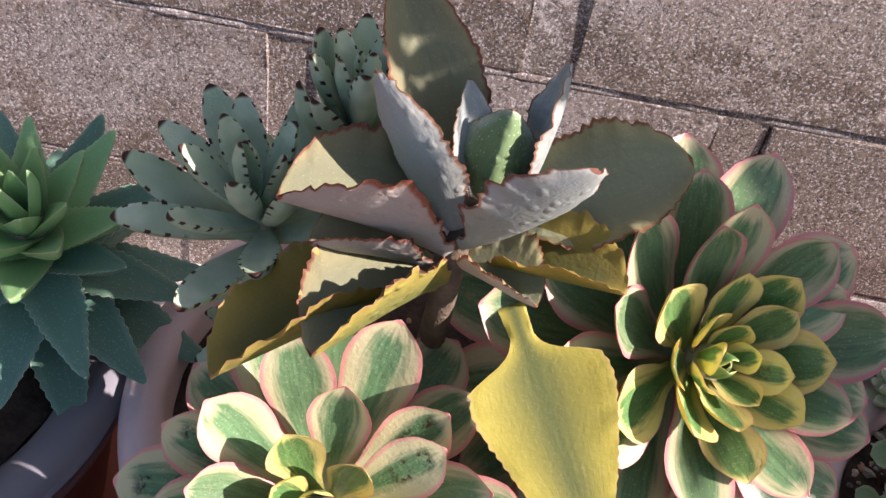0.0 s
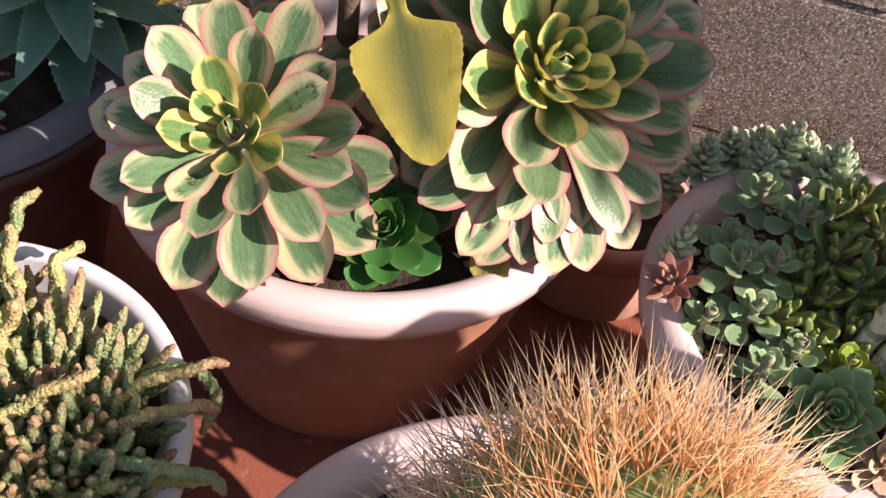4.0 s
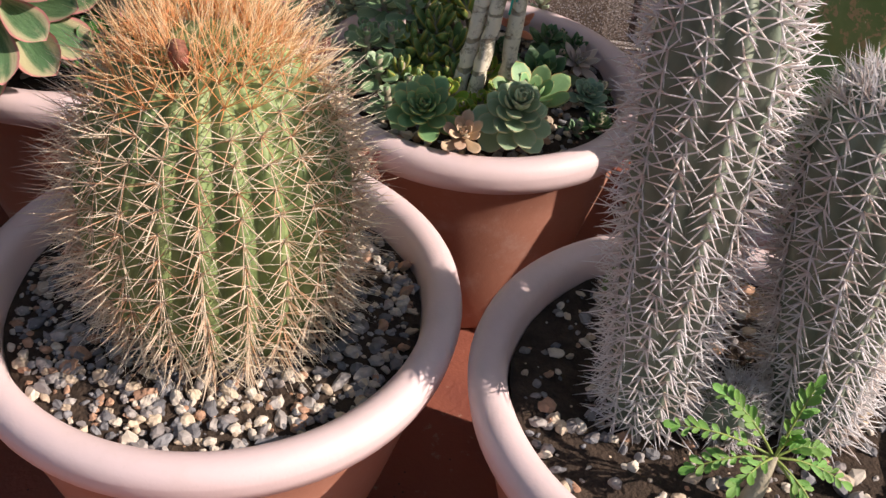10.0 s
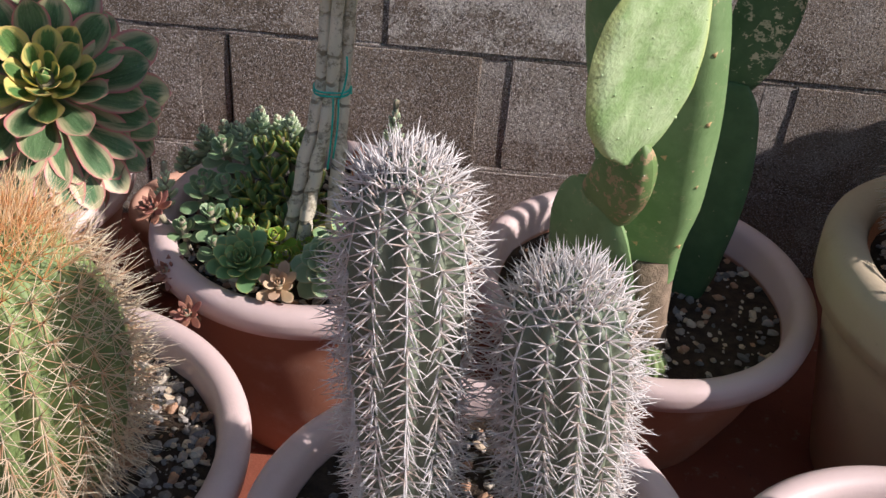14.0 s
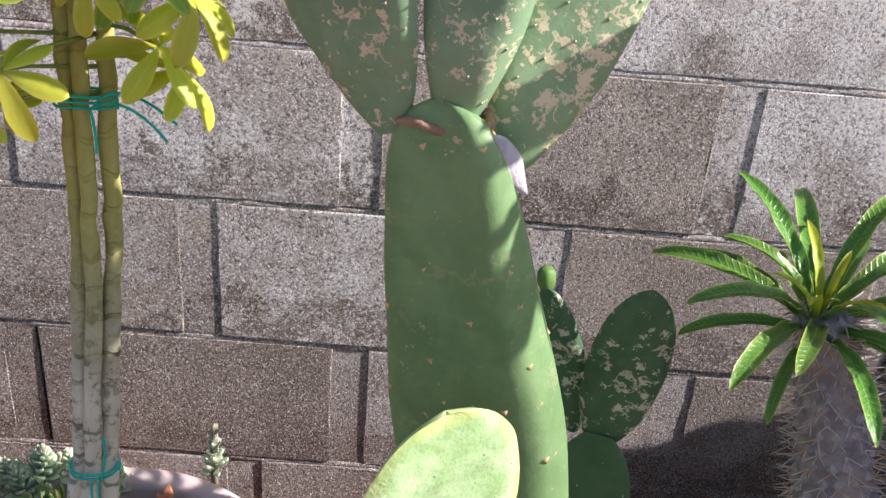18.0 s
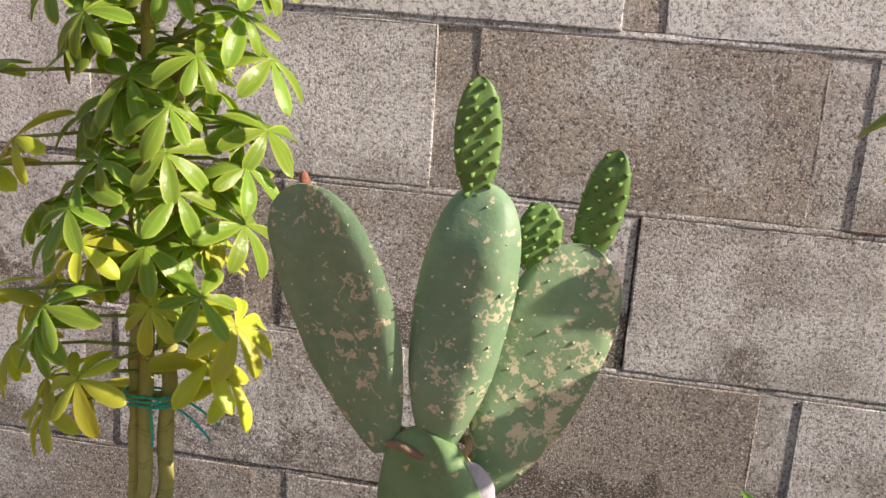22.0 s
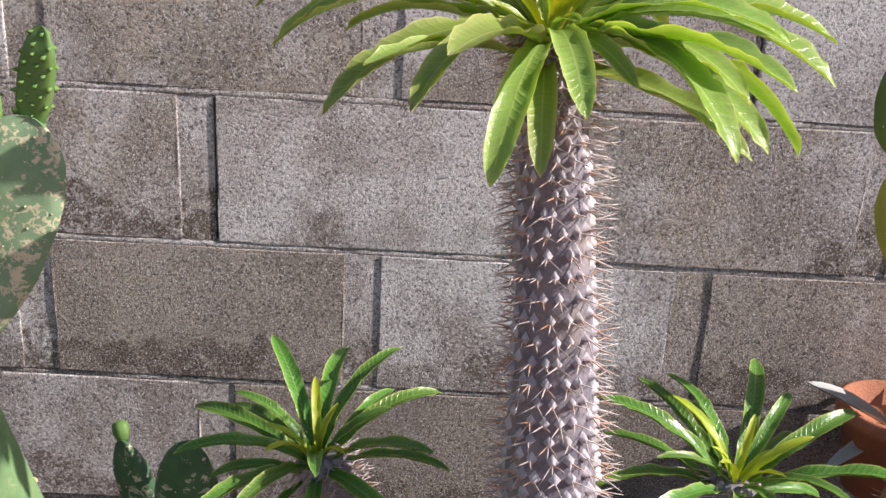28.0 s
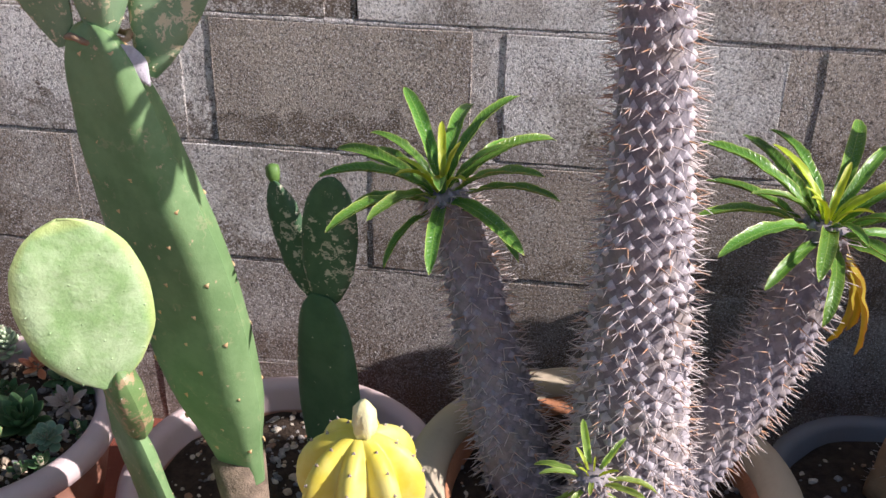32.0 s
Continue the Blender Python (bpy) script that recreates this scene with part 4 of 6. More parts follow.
def euphorbia():
    at = Vector((0.727, -0.726, 0.462))
    p = thing("euphorbia", at, "medusa euphorbia with knobbly green and yellow snaking arms", "succulent")
    q = random.Random(8)
    # crowded heads of short stubs, spreading from three centres
    for cx, cy, R, n in ((0.050, 0.045, 0.082, 130), (0.035, -0.080, 0.095, 150), (-0.075, -0.010, 0.095, 140), (-0.050, 0.080, 0.065, 60), (0.085, -0.020, 0.070, 80), (0.100, 0.035, 0.065, 80)):
        for i in range(n):
            k = math.sqrt((i + 0.5) / n)
            a = i * 2.39996 + q.uniform(-0.15, 0.15)
            r = R * k
            d = Vector((math.cos(a), math.sin(a), 0))
            base = Vector((cx, cy, 0.030 - 0.024 * k * k)) + d * r * 0.78
            if math.hypot(base.x + 0.006, base.y + 0.04) > 0.152:
                continue
            ln = (0.016 + 0.028 * k) * q.uniform(0.75, 1.3)
            way = (d * (0.15 + 0.85 * k * k) + Vector((q.uniform(-0.12, 0.12), q.uniform(-0.12, 0.12), 1.05 - 0.45 * k))).normalized()
            bend = Vector((0, 0, 0.25 * ln))
            v, f, u = knobbly(bez(base, base + way * ln * 0.5 - bend * 0.3, base + way * ln + bend * 0.4, 11), q.uniform(0.0030, 0.0041), 0.15)
            put_part("arm", raw_mesh("arm", v, f, M_EUPH, u), p)
    trail = [  # start, over, tip of the long arms
        ((0.06, 0.030, 0.010), (0.120, 0.060, 0.062), (0.157, 0.102, 0.040)), ((0.07, 0.010, 0.010), (0.130, 0.040, 0.065), (0.163, 0.074, 0.030)),
        ((0.05, 0.000, 0.015), (0.150, 0.015, 0.070), (0.188, 0.024, 0.024)), ((0.06, -0.040, 0.015), (0.150, -0.020, 0.060), (0.172, -0.015, 0.000)),
        ((0.04, 0.090, 0.020), (0.020, 0.125, 0.075), (0.034, 0.146, 0.050)), ((0.00, 0.080, 0.020), (-0.015, 0.120, 0.075), (0.004, 0.150, 0.090)),
        ((0.06, -0.060, 0.030), (0.150, -0.060, 0.070), (0.164, -0.097, -0.032)), ((0.05, -0.080, 0.030), (0.130, -0.110, 0.060), (0.142, -0.126, -0.042)),
        ((0.03, -0.100, 0.030), (0.070, -0.190, 0.050), (0.120, -0.165, -0.075)), ((0.01, -0.110, 0.030), (0.050, -0.200, 0.060), (0.076, -0.180, -0.070)),
        ((-0.03, -0.110, 0.030), (-0.020, -0.220, 0.060), (0.015, -0.195, -0.120)), ((0.08, 0.045, 0.010), (0.160, 0.120, 0.075), (0.150, 0.070, 0.000)),
        ((0.07, -0.020, 0.010), (0.155, 0.000, 0.060), (0.170, 0.040, 0.005)), ((-0.06, -0.110, 0.030), (-0.100, -0.220, 0.060), (-0.080, -0.200, -0.090)),
        ((0.02, -0.060, 0.030), (0.060, -0.100, 0.055), (0.128, -0.066, 0.042)), ((0.00, -0.090, 0.030), (0.040, -0.110, 0.065), (0.090, -0.082, 0.062)),
    ]
    upright = [((-0.02, 0.060, 0.010), (-0.020, 0.090, 0.060), (-0.011, 0.098, 0.100)), ((0.03, 0.040, 0.010), (0.025, 0.060, 0.050), (0.038, 0.064, 0.086)),
        ((0.02, -0.010, 0.010), (0.050, 0.010, 0.055), (0.098, 0.046, 0.072)), ((-0.03, 0.030, 0.010), (-0.045, 0.060, 0.070), (-0.020, 0.075, 0.085)),
        ((-0.05, 0.050, 0.010), (-0.060, 0.090, 0.070), (-0.050, 0.110, 0.098)), ((-0.06, 0.010, 0.010), (-0.080, 0.030, 0.070), (-0.060, 0.050, 0.092)),
        ((0.00, 0.020, 0.010), (-0.010, 0.030, 0.060), (0.006, 0.045, 0.078)), ((0.01, 0.075, 0.010), (0.010, 0.110, 0.050), (-0.004, 0.120, 0.080))]
    for i, (a, b, c) in enumerate(trail + upright):
        up = i >= len(trail)
        pts = bez(a, b, c, 30)
        wig = q.uniform(0, 6)
        pts = [x + Vector((0.0022 * math.sin(k * 0.5 + wig), 0.0022 * math.cos(k * 0.43 + wig), 0.0015 * math.sin(k * 0.7 + wig))) * min(1, k / 6) for k, x in enumerate(pts)]
        v, f, u = knobbly(pts, q.uniform(0.0041, 0.0050), 0.25)
        put_part("arm", raw_mesh("arm", v, f, M_EUPHY if up or i % 3 != 2 else M_EUPH, u), p, label="long upright yellow arm" if up else "long trailing arm")
    v, f = lathe([(0.0, 0.012), (0.06, 0.01), (0.12, -0.01), (0.135, -0.03)], 24)
    put_part("crown", raw_mesh("crown", v, f, M_EUPH), p)
euphorbia()

# ---- cacti ----
def mat_cactus(name, a, b, scale=30, rough=0.55):
    m = Mat(name, rough, 0.4)
    col = m.mix(m.ramp(m.noise(scale, 4), 0.3, 0.7), a, b)
    m.color(col).bump(m.noise(300, 3), 0.0008, 0.5)
    return m.m
M_BARREL = mat_cactus("barrel cactus skin", (0.14, 0.21, 0.075), (0.23, 0.30, 0.115))
M_COLUMN = mat_cactus("column cactus skin", (0.14, 0.185, 0.13), (0.22, 0.25, 0.18))

def mat_spine(name, base, tip, alt, frac=0.4, thin=0.25):
    m = Mat(name, 0.5, 0.4)
    u, v, _ = m.xyz(m.tc.outputs["UV"])
    col = m.mix(m.ramp(m.geo.outputs["Random Per Island"], frac, frac + 0.3), base, alt)
    m.color(m.mix(m.ramp(u, 0.35, 0.95), col, tip))
    m.thin(tip, thin)
    return m.m
M_SPINE_GOLD = mat_spine("straw spines", (0.82, 0.68, 0.50), (0.92, 0.84, 0.68), (0.68, 0.38, 0.22), 0.55)
M_SPINE_TOP = mat_spine("orange spines", (0.94, 0.64, 0.36), (0.98, 0.84, 0.60), (0.84, 0.34, 0.14), 0.45, 0.55)
M_SPINE_GREY = mat_spine("grey spines", (0.82, 0.78, 0.77), (0.94, 0.93, 0.93), (0.70, 0.56, 0.48), 0.6, 0.4)
M_AREOLE = mat_soft("felted areole", (0.42, 0.36, 0.28), (0.3, 0.22, 0.15), 300, 0.9, 0.001)

def spine(base, d, ln, r, sag=0.0):
    """A thin three-sided needle with a slight curve."""
    d = d.normalized()
    x = d.orthogonal().normalized()
    y = d.cross(x)
    V, U = [], []
    mid = base + d * ln * 0.55 + Vector((0, 0, sag * ln))
    for c, k, u in ((base, 1.0, 0.0), (mid, 0.75, 0.55)):
        for j in range(3):
            a = 2.094 * j
            V.append(c + (x * math.cos(a) + y * math.sin(a)) * r * k)
            U.append((u, 0.5))
    V.append(base + d * ln + Vector((0, 0, sag * ln * 0.2))); U.append((1.0, 0.5))
    F = [(0, 1, 4, 3), (1, 2, 5, 4), (2, 0, 3, 5), (3, 4, 6), (4, 5, 6), (5, 3, 6)]
    return V, F, U

def ribbed(name, at, top, rad, ribs, depth, label, mats, spacing, nsp, ln, sr, spread=0.75, topmat=None, topfrom=0.86, topln=1.4, seed=0, group="", down=0.0):
    """A ribbed cactus from at to top. rad(h) gives its radius along the height."""
    q = random.Random(seed)
    at, top = Vector(at), Vector(top)
    axis = top - at
    H = axis.length
    p = thing(name, at, label, "cactus", group, frame_at(axis).to_4x4())
    nh, na = 40, ribs * (6 if ribs > 12 else 14)
    V, F, U = [], [], []
    def surf(h, a):
        r = rad(h) * (1 + depth * (abs(math.cos(ribs * a / 2)) ** 1.3 - 0.6))
        return Vector((r * math.cos(a), r * math.sin(a), h * H))
    for i in range(nh + 1):
        h = 1 - (1 - i / nh) ** 1.7
        for j in range(na):
            V.append(surf(h, 2 * math.pi * j / na)); U.append((h, j / na))
    for i in range(nh):
        for j in range(na):
            k = (j + 1) % na
            F.append((i * na + j, i * na + k, (i + 1) * na + k, (i + 1) * na + j))
    F.append(tuple(nh * na + j for j in range(na)))
    put_part("body", raw_mesh("cactus_body", V, F, mats[0], U), p)
    side, crown, felt = [], [], []
    for k in range(ribs):
        a0 = 2 * math.pi * k / ribs
        d, h = q.uniform(0, spacing), 0.02
        arc = 0.0
        last = surf(0.0, a0)
        steps = 160
        for i in range(1, steps):
            h = i / steps
            pt = surf(h, a0)
            arc += (pt - last).length
            last = pt
            if arc < d:
                continue
            d += spacing * q.uniform(0.9, 1.1)
            nx = surf(min(1, h + 0.01), a0)
            tan = (nx - pt).normalized()
            side_v = Vector((-math.sin(a0), math.cos(a0), 0))
            nor = side_v.cross(tan).normalized()
            if nor.dot(Vector((math.cos(a0), math.sin(a0), 0.3))) < 0:
                nor = -nor
            if nor.z < -0.5:
                nor.z = -0.2
            isup = topmat and h > topfrom
            felt.append(spine(pt - nor * 0.002, nor, 0.0045, 0.0022))
            cnt = nsp if not isup else int(nsp * 0.9)
            for s in range(cnt):
                b = 2 * math.pi * (s + q.random() * 0.6) / cnt
                tilt = q.uniform(spread * 0.75, spread * 1.3) if s % 4 else q.uniform(0.1, 0.35)
                dr = nor * math.cos(tilt) + (tan * math.cos(b) + side_v * math.sin(b)) * math.sin(tilt)
                if isup:
                    dr = dr * 0.9 + Vector((0, 0, 0.42)) + Vector((math.cos(a0), math.sin(a0), 0)) * q.uniform(-0.1, 0.5)
                dr.z -= down
                l = ln * q.uniform(0.65, 1.2) * (topln if isup else 1)
                (crown if isup else side).append(spine(pt, dr, l, sr, q.uniform(-0.05, 0.05)))
    for i in range(190 if topmat else 230 if nsp > 8 else 120 if nsp == 8 else 0):
        a, rr = q.uniform(0, 6.283), rad(0.93) * math.sqrt(q.random())
        b = Vector((rr * math.cos(a), rr * math.sin(a), H * (0.955 + 0.04 * (1 - (rr / max(1e-6, rad(0.93))) ** 2))))
        d = Vector((math.cos(a) * 0.5 * rr / rad(0.93) + q.uniform(-0.35, 0.35), math.sin(a) * 0.5 * rr / rad(0.93) + q.uniform(-0.35, 0.35), 1))
        (crown if topmat else side).append(spine(b, d, ln * q.uniform(0.6, 1.15) * (1.0 if topmat or nsp > 8 else 0.9), sr))
    V, F, U = joined(felt)
    put_part("areoles", raw_mesh("areoles", V, F, M_AREOLE, U), p)["kind"] = "stuff"
    V, F, U = joined(side)
    put_part("spines", raw_mesh("spines", V, F, mats[1], U), p, label="dense straight spines in star clusters")["kind"] = "stuff"
    if crown:
        V, F, U = joined(crown)
        put_part("crown_spines", raw_mesh("crown_spines", V, F, topmat, U), p, label="tuft of longer crown spines")["kind"] = "stuff"
    return p

barrel = ribbed("barrel_cactus", (1.128, -0.748, 0.405), (1.128, -0.752, 0.668), lambda h: 0.101 * (max(0.0, 1 - ((h - 0.45) / 0.56) ** 2) ** 0.50 if h > 0.45 else 1 - 0.28 * ((0.45 - h) / 0.45) ** 2), 22, 0.17, "green barrel cactus bristling with straw spines and an orange crown", (M_BARREL, M_SPINE_GOLD), 0.019, 13, 0.042, 0.00050, 1.0, M_SPINE_TOP, 0.88, 1.25, 21)
M_BUD = mat_soft("dried flower bud", (0.36, 0.12, 0.09), (0.20, 0.10, 0.06), 90, 0.8, 0.002)
v, f, u = tube([(-0.004, -0.042, 0.256), (-0.005, -0.046, 0.270), (-0.006, -0.049, 0.281), (-0.006, -0.050, 0.285)], [0.004, 0.0062, 0.0055, 0.002], 10, 5, 0.15)
put_part("flower_bud", raw_mesh("flower_bud", v, f, M_BUD, u), barrel, label="small dried reddish flower bud")

col_r = lambda R: (lambda h: R * (0.66 + 0.57 * h if h < 0.6 else 1.0) * (max(0.0, 1 - max(0, (h - 0.8) / 0.205) ** 2) ** 0.5))
SHIFT = Vector((0.006, -0.042, 0.012))
ribbed("column_cactus", (1.476, -0.820, 0.405), (1.456, -0.787, 0.792), col_r(0.0405), 11, 0.24, "tall column cactus covered in pale grey spines", (M_COLUMN, M_SPINE_GREY), 0.0130, 8, 0.0265, 0.00088, 0.98, None, 0.9, 1, 31, "pair of column cacti")
ribbed("column_cactus", (1.612, -0.808, 0.405), (1.576, -0.794, 0.712), col_r(0.0440), 12, 0.24, "shorter column cactus covered in pale grey spines", (M_COLUMN, M_SPINE_GREY), 0.0135, 8, 0.0265, 0.00088, 0.98, None, 0.9, 1, 32, "pair of column cacti")
ball = lambda R: (lambda h: R * max(0.0, 1 - (2 * h - 1) ** 2 * 0.98) ** 0.5)
ribbed("cactus_pup", (1.540, -0.828, 0.405), (1.538, -0.834, 0.462), ball(0.024), 10, 0.15, "small spiny cactus offset at the foot of the columns", (M_COLUMN, M_SPINE_GREY), 0.009, 9, 0.014, 0.0004, 0.9, None, 0.9, 1, 33)
ribbed("cactus_pup", (1.468, -0.692, 0.405), (1.468, -0.692, 0.455), ball(0.022), 10, 0.15, "small green cactus offset by the pot rim", (M_BARREL, M_SPINE_GREY), 0.011, 6, 0.008, 0.0003, 0.9, None, 0.9, 1, 34)
SHIFT = Vector((0, 0, 0))
ribbed("cactus_pup", (1.742, -0.505, 0.335), (1.742, -0.505, 0.382), ball(0.022), 10, 0.2, "small ribbed green cactus near the pot rim", (M_BARREL, M_SPINE_GREY), 0.012, 5, 0.006, 0.0003, 0.9, None, 0.9, 1, 35)

# grafted yellow cactus
def mat_yellow():
    m = Mat("yellow cactus skin", 0.5, 0.4)
    col = m.mix(m.ramp(m.noise(30, 4), 0.35, 0.7), (0.72, 0.60, 0.07), (0.80, 0.72, 0.22))
    m.color(col).bump(m.noise(250, 2), 0.0006, 0.4)
    m.thin((0.85, 0.75, 0.15), 0.12)
    return m.m
M_YELLOW = mat_yellow()
g = ribbed("grafted_cactus", (1.966, -0.805, 0.745), (1.968, -0.807, 0.835), lambda h: 0.0425 * max(0.0, 1 - (2 * h - 1) ** 2 * 0.98) ** 0.42, 8, 0.42, "bright yellow ribbed cactus grafted on a green stock", (M_YELLOW, M_SPINE_GREY), 0.016, 2, 0.003, 0.0003, 0.7, None, 0.9, 1, 36)
v, f, u = tube([(0, 0, 0.01), (-0.006, -0.01, -0.15), (-0.012, -0.02, -0.32)], [0.018, 0.019, 0.02], 18, 3, 0.25)
put_part("stock", raw_mesh("stock", v, f, M_BARREL, u), g, label="green three-angled stock stem")
v, f, u = tube([(0, 0, 0), (0, 0, 0.010), (0, 0, 0.026), (0, 0, 0.034)], [0.006, 0.0085, 0.0075, 0.003], 14, 5, 0.2)
M_PALEYEL = mat_soft("pale yellow offset", (0.78, 0.74, 0.42), (0.72, 0.64, 0.3), 60, 0.5, 0.001)
put_part("offset", raw_mesh("offset", v, f, M_PALEYEL, u), g, Matrix.Translation((0.002, -0.002, 0.086)), "small pale offset on top")

# ---- mixed succulents ----
M_BLUE = leaf_mat("blue-green echeveria leaf", (0.20, 0.31, 0.20), (0.30, 0.41, 0.28), (0.42, 0.36, 0.24), 0.5, 1.0, 0.94, 0.99, 0.55, 0.15, 0.06, 0.1)
M_ECHT = leaf_mat("green-grey echeveria leaf with amber tips", (0.30, 0.42, 0.24), (0.42, 0.52, 0.32), (0.66, 0.52, 0.28), 0.5, 1.0, 0.93, 0.99, 0.5, 0.15, 0.08, 0.1)
M_SAGE = leaf_mat("green echeveria leaf", (0.18, 0.33, 0.14), (0.28, 0.42, 0.17), (0.55, 0.36, 0.12), 0.5, 1.0, 0.92, 0.98, 0.5, 0.15, 0.08, 0.1)
M_GHOST = leaf_mat("peach ghost plant leaf", (0.56, 0.40, 0.26), (0.62, 0.46, 0.31), (0.66, 0.42, 0.3), 0.5, 1.0, 0.94, 0.99, 0.6, 0.1, 0.08)
M_ROSE = leaf_mat("dusky red leaf", (0.34, 0.15, 0.11), (0.38, 0.2, 0.14), (0.45, 0.16, 0.12), 0.5, 1.0, 0.9, 0.98, 0.55, 0.1, 0.05)
M_PINKG = leaf_mat("greyish pink leaf", (0.44, 0.36, 0.31), (0.5, 0.42, 0.36), (0.5, 0.34, 0.3), 0.5, 1.0, 0.94, 0.99, 0.6, 0.1, 0.05)
M_ORANGE = leaf_mat("orange leaf", (0.62, 0.24, 0.12), (0.68, 0.32, 0.17), (0.7, 0.25, 0.13), 0.5, 1.0, 0.94, 0.99, 0.5, 0.1, 0.1)
M_JADE = leaf_mat("glossy jade leaf", (0.14, 0.23, 0.07), (0.27, 0.35, 0.10), (0.58, 0.44, 0.10), 0.5, 1.0, 0.88, 0.98, 0.32, 0.1, 0.08)
M_LIME = leaf_mat("lime jade leaf", (0.22, 0.36, 0.05), (0.38, 0.46, 0.07), (0.6, 0.32, 0.08), 0.5, 1.0, 0.9, 0.98, 0.35, 0.1, 0.12)
M_PALE = leaf_mat("pale mint sedum leaf", (0.54, 0.66, 0.46), (0.64, 0.74, 0.52), (0.62, 0.70, 0.46), 0.5, 1.0, 0.94, 0.99, 0.55, 0.1, 0.1)
M_DEEP = leaf_mat("deep green leaf", (0.07, 0.155, 0.06), (0.10, 0.20, 0.08), (0.16, 0.2, 0.07), 0.5, 1.0, 0.93, 0.99, 0.4, 0.1, 0.05)

def small_leaf(mat, L, W, w, thick, bend, chan=0.2):
    out = []
    for b in (bend, bend * 0.6):
        v, f, u = leaf(L, W, w, thick, b, chan, 9, 6)
        out.append(raw_mesh("succulent_leaf", v, f, mat, u))
    return out
L_ECH = small_leaf(M_BLUE, 0.04, 0.0125, SPOON, 0.005, 0.5)
L_ECHT = small_leaf(M_ECHT, 0.04, 0.0135, SPOON, 0.0065, 0.5)
L_SAGE = small_leaf(M_SAGE, 0.045, 0.0125, SPOON, 0.0055, 0.45)
L_GHOST = small_leaf(M_GHOST, 0.03, 0.0075, SPOON, 0.005, 0.3)
L_ROSE = small_leaf(M_ROSE, 0.03, 0.0065, LANCE, 0.005, 0.4)
L_PINKG = small_leaf(M_PINKG, 0.033, 0.0062, LANCE, 0.005, 0.3)
L_ORANGE = small_leaf(M_ORANGE, 0.033, 0.0065, LANCE, 0.005, 0.3)
L_JADE = small_leaf(M_JADE, 0.036, 0.0060, STRAP, 0.0095, 0.3, 0.15)
L_LIME = small_leaf(M_LIME, 0.026, 0.0085, SPOON, 0.005, 0.35)
L_PALE = small_leaf(M_PALE, 0.02, 0.0052, LANCE, 0.0058, 0.4)
L_DEEP = small_leaf(M_DEEP, 0.034, 0.0085, LANCE, 0.004, 0.3)
M_CRASS = leaf_mat("grey-green crassula leaf", (0.21, 0.34, 0.17), (0.34, 0.46, 0.25), (0.44, 0.50, 0.30), 0.5, 1.0, 0.92, 0.99, 0.42, 0.15, 0.08, 0.1)
L_CRASS = small_leaf(M_CRASS, 0.030, 0.0105, OBOVATE, 0.0045, 0.35, 0.15)

def succ(kind, x, y, z, axis, n, e1, s, seed, label, e0=80, h=0.012, leaves=None, r=0.003):
    return rosette(kind, (x, y, z), axis, label, "succulent", leaves, n, e0, e1, 0.3 * s, s, h, r, "small succulents crowded in the pot", seed * 31, 0.85, 6, seed, stem=(max(0.02, z - 0.405), 0.004, M_STEM))

succ("echeveria", 1.270, -0.535, 0.482, (-0.05, -0.5, 0.85), 34, 4, 0.92, 1, "green echeveria rosette with tightly packed rounded leaves", leaves=L_SAGE)
succ("echeveria", 1.367, -0.538, 0.508, (0.08, -0.45, 0.88), 46, -22, 1.05, 2, "pale green echeveria with layered rounded leaves", leaves=L_ECHT, h=0.05)
succ("echeveria", 1.384, -0.482, 0.478, (0.1, -0.3, 0.9), 15, 14, 1.15, 33, "green echeveria with orange-tipped outer leaves", leaves=L_SAGE)
succ("ghost_plant", 1.314, -0.556, 0.470, (0.0, -0.5, 0.85), 17, 12, 0.95, 3, "peach-coloured ghost plant rosette near the pot rim", leaves=L_GHOST)
for i, (x, y, z, s) in enumerate(((1.204, -0.345, 0.515, 1.0), (1.196, -0.420, 0.500, 1.0), (1.214, -0.452, 0.485, 1.0), (1.228, -0.492, 0.470, 0.9), (1.236, -0.365, 0.520, 0.9), (1.190, -0.385, 0.490, 0.9), (1.250, -0.470, 0.475, 0.8), (1.222, -0.415, 0.505, 0.9), (1.182, -0.460, 0.470, 0.8))):
    succ("grey_crassula", x, y, z, (-0.1 + 0.05 * (i % 3), -0.3, 1), 14, -6, 1.05 * s, 4 + 40 * i, "grey-green crassula with loose rounded leaves", leaves=L_CRASS, e0=75, h=0.035)
succ("echeveria", 1.452, -0.416, 0.452, (0.1, -0.4, 0.9), 28, 0, 0.62, 8, "small grey-blue echeveria rosette", leaves=L_ECH)
succ("red_sedum", 1.144, -0.452, 0.485, (-0.3, -0.4, 0.9), 20, 0, 0.9, 9, "dusky red succulent rosette at the pot edge", leaves=L_ROSE)
succ("red_sedum", 1.178, -0.520, 0.445, (-0.3, -0.5, 0.8), 18, 0, 0.8, 10, "dusky red succulent rosette at the pot edge", leaves=L_ROSE)
succ("red_sedum", 1.217, -0.581, 0.437, (-0.2, -0.6, 0.8), 18, 0, 0.75, 11, "dusky red succulent rosette at the pot edge", leaves=L_ROSE)
succ("orange_sedum", 1.366, -0.276, 0.458, (0.0, -0.4, 0.9), 14, 12, 1.0, 12, "orange pointed succulent rosette", leaves=L_ORANGE)
succ("pink_graptopetalum", 1.443, -0.341, 0.452, (0.1, -0.45, 0.9), 18, 8, 0.95, 13, "greyish pink pointed rosette", leaves=L_PINKG)
succ("dark_jade", 1.396, -0.384, 0.450, (0.05, -0.3, 0.95), 24, 18, 1.75, 20, "large deep green upright succulent rosette", leaves=L_DEEP, h=0.03)
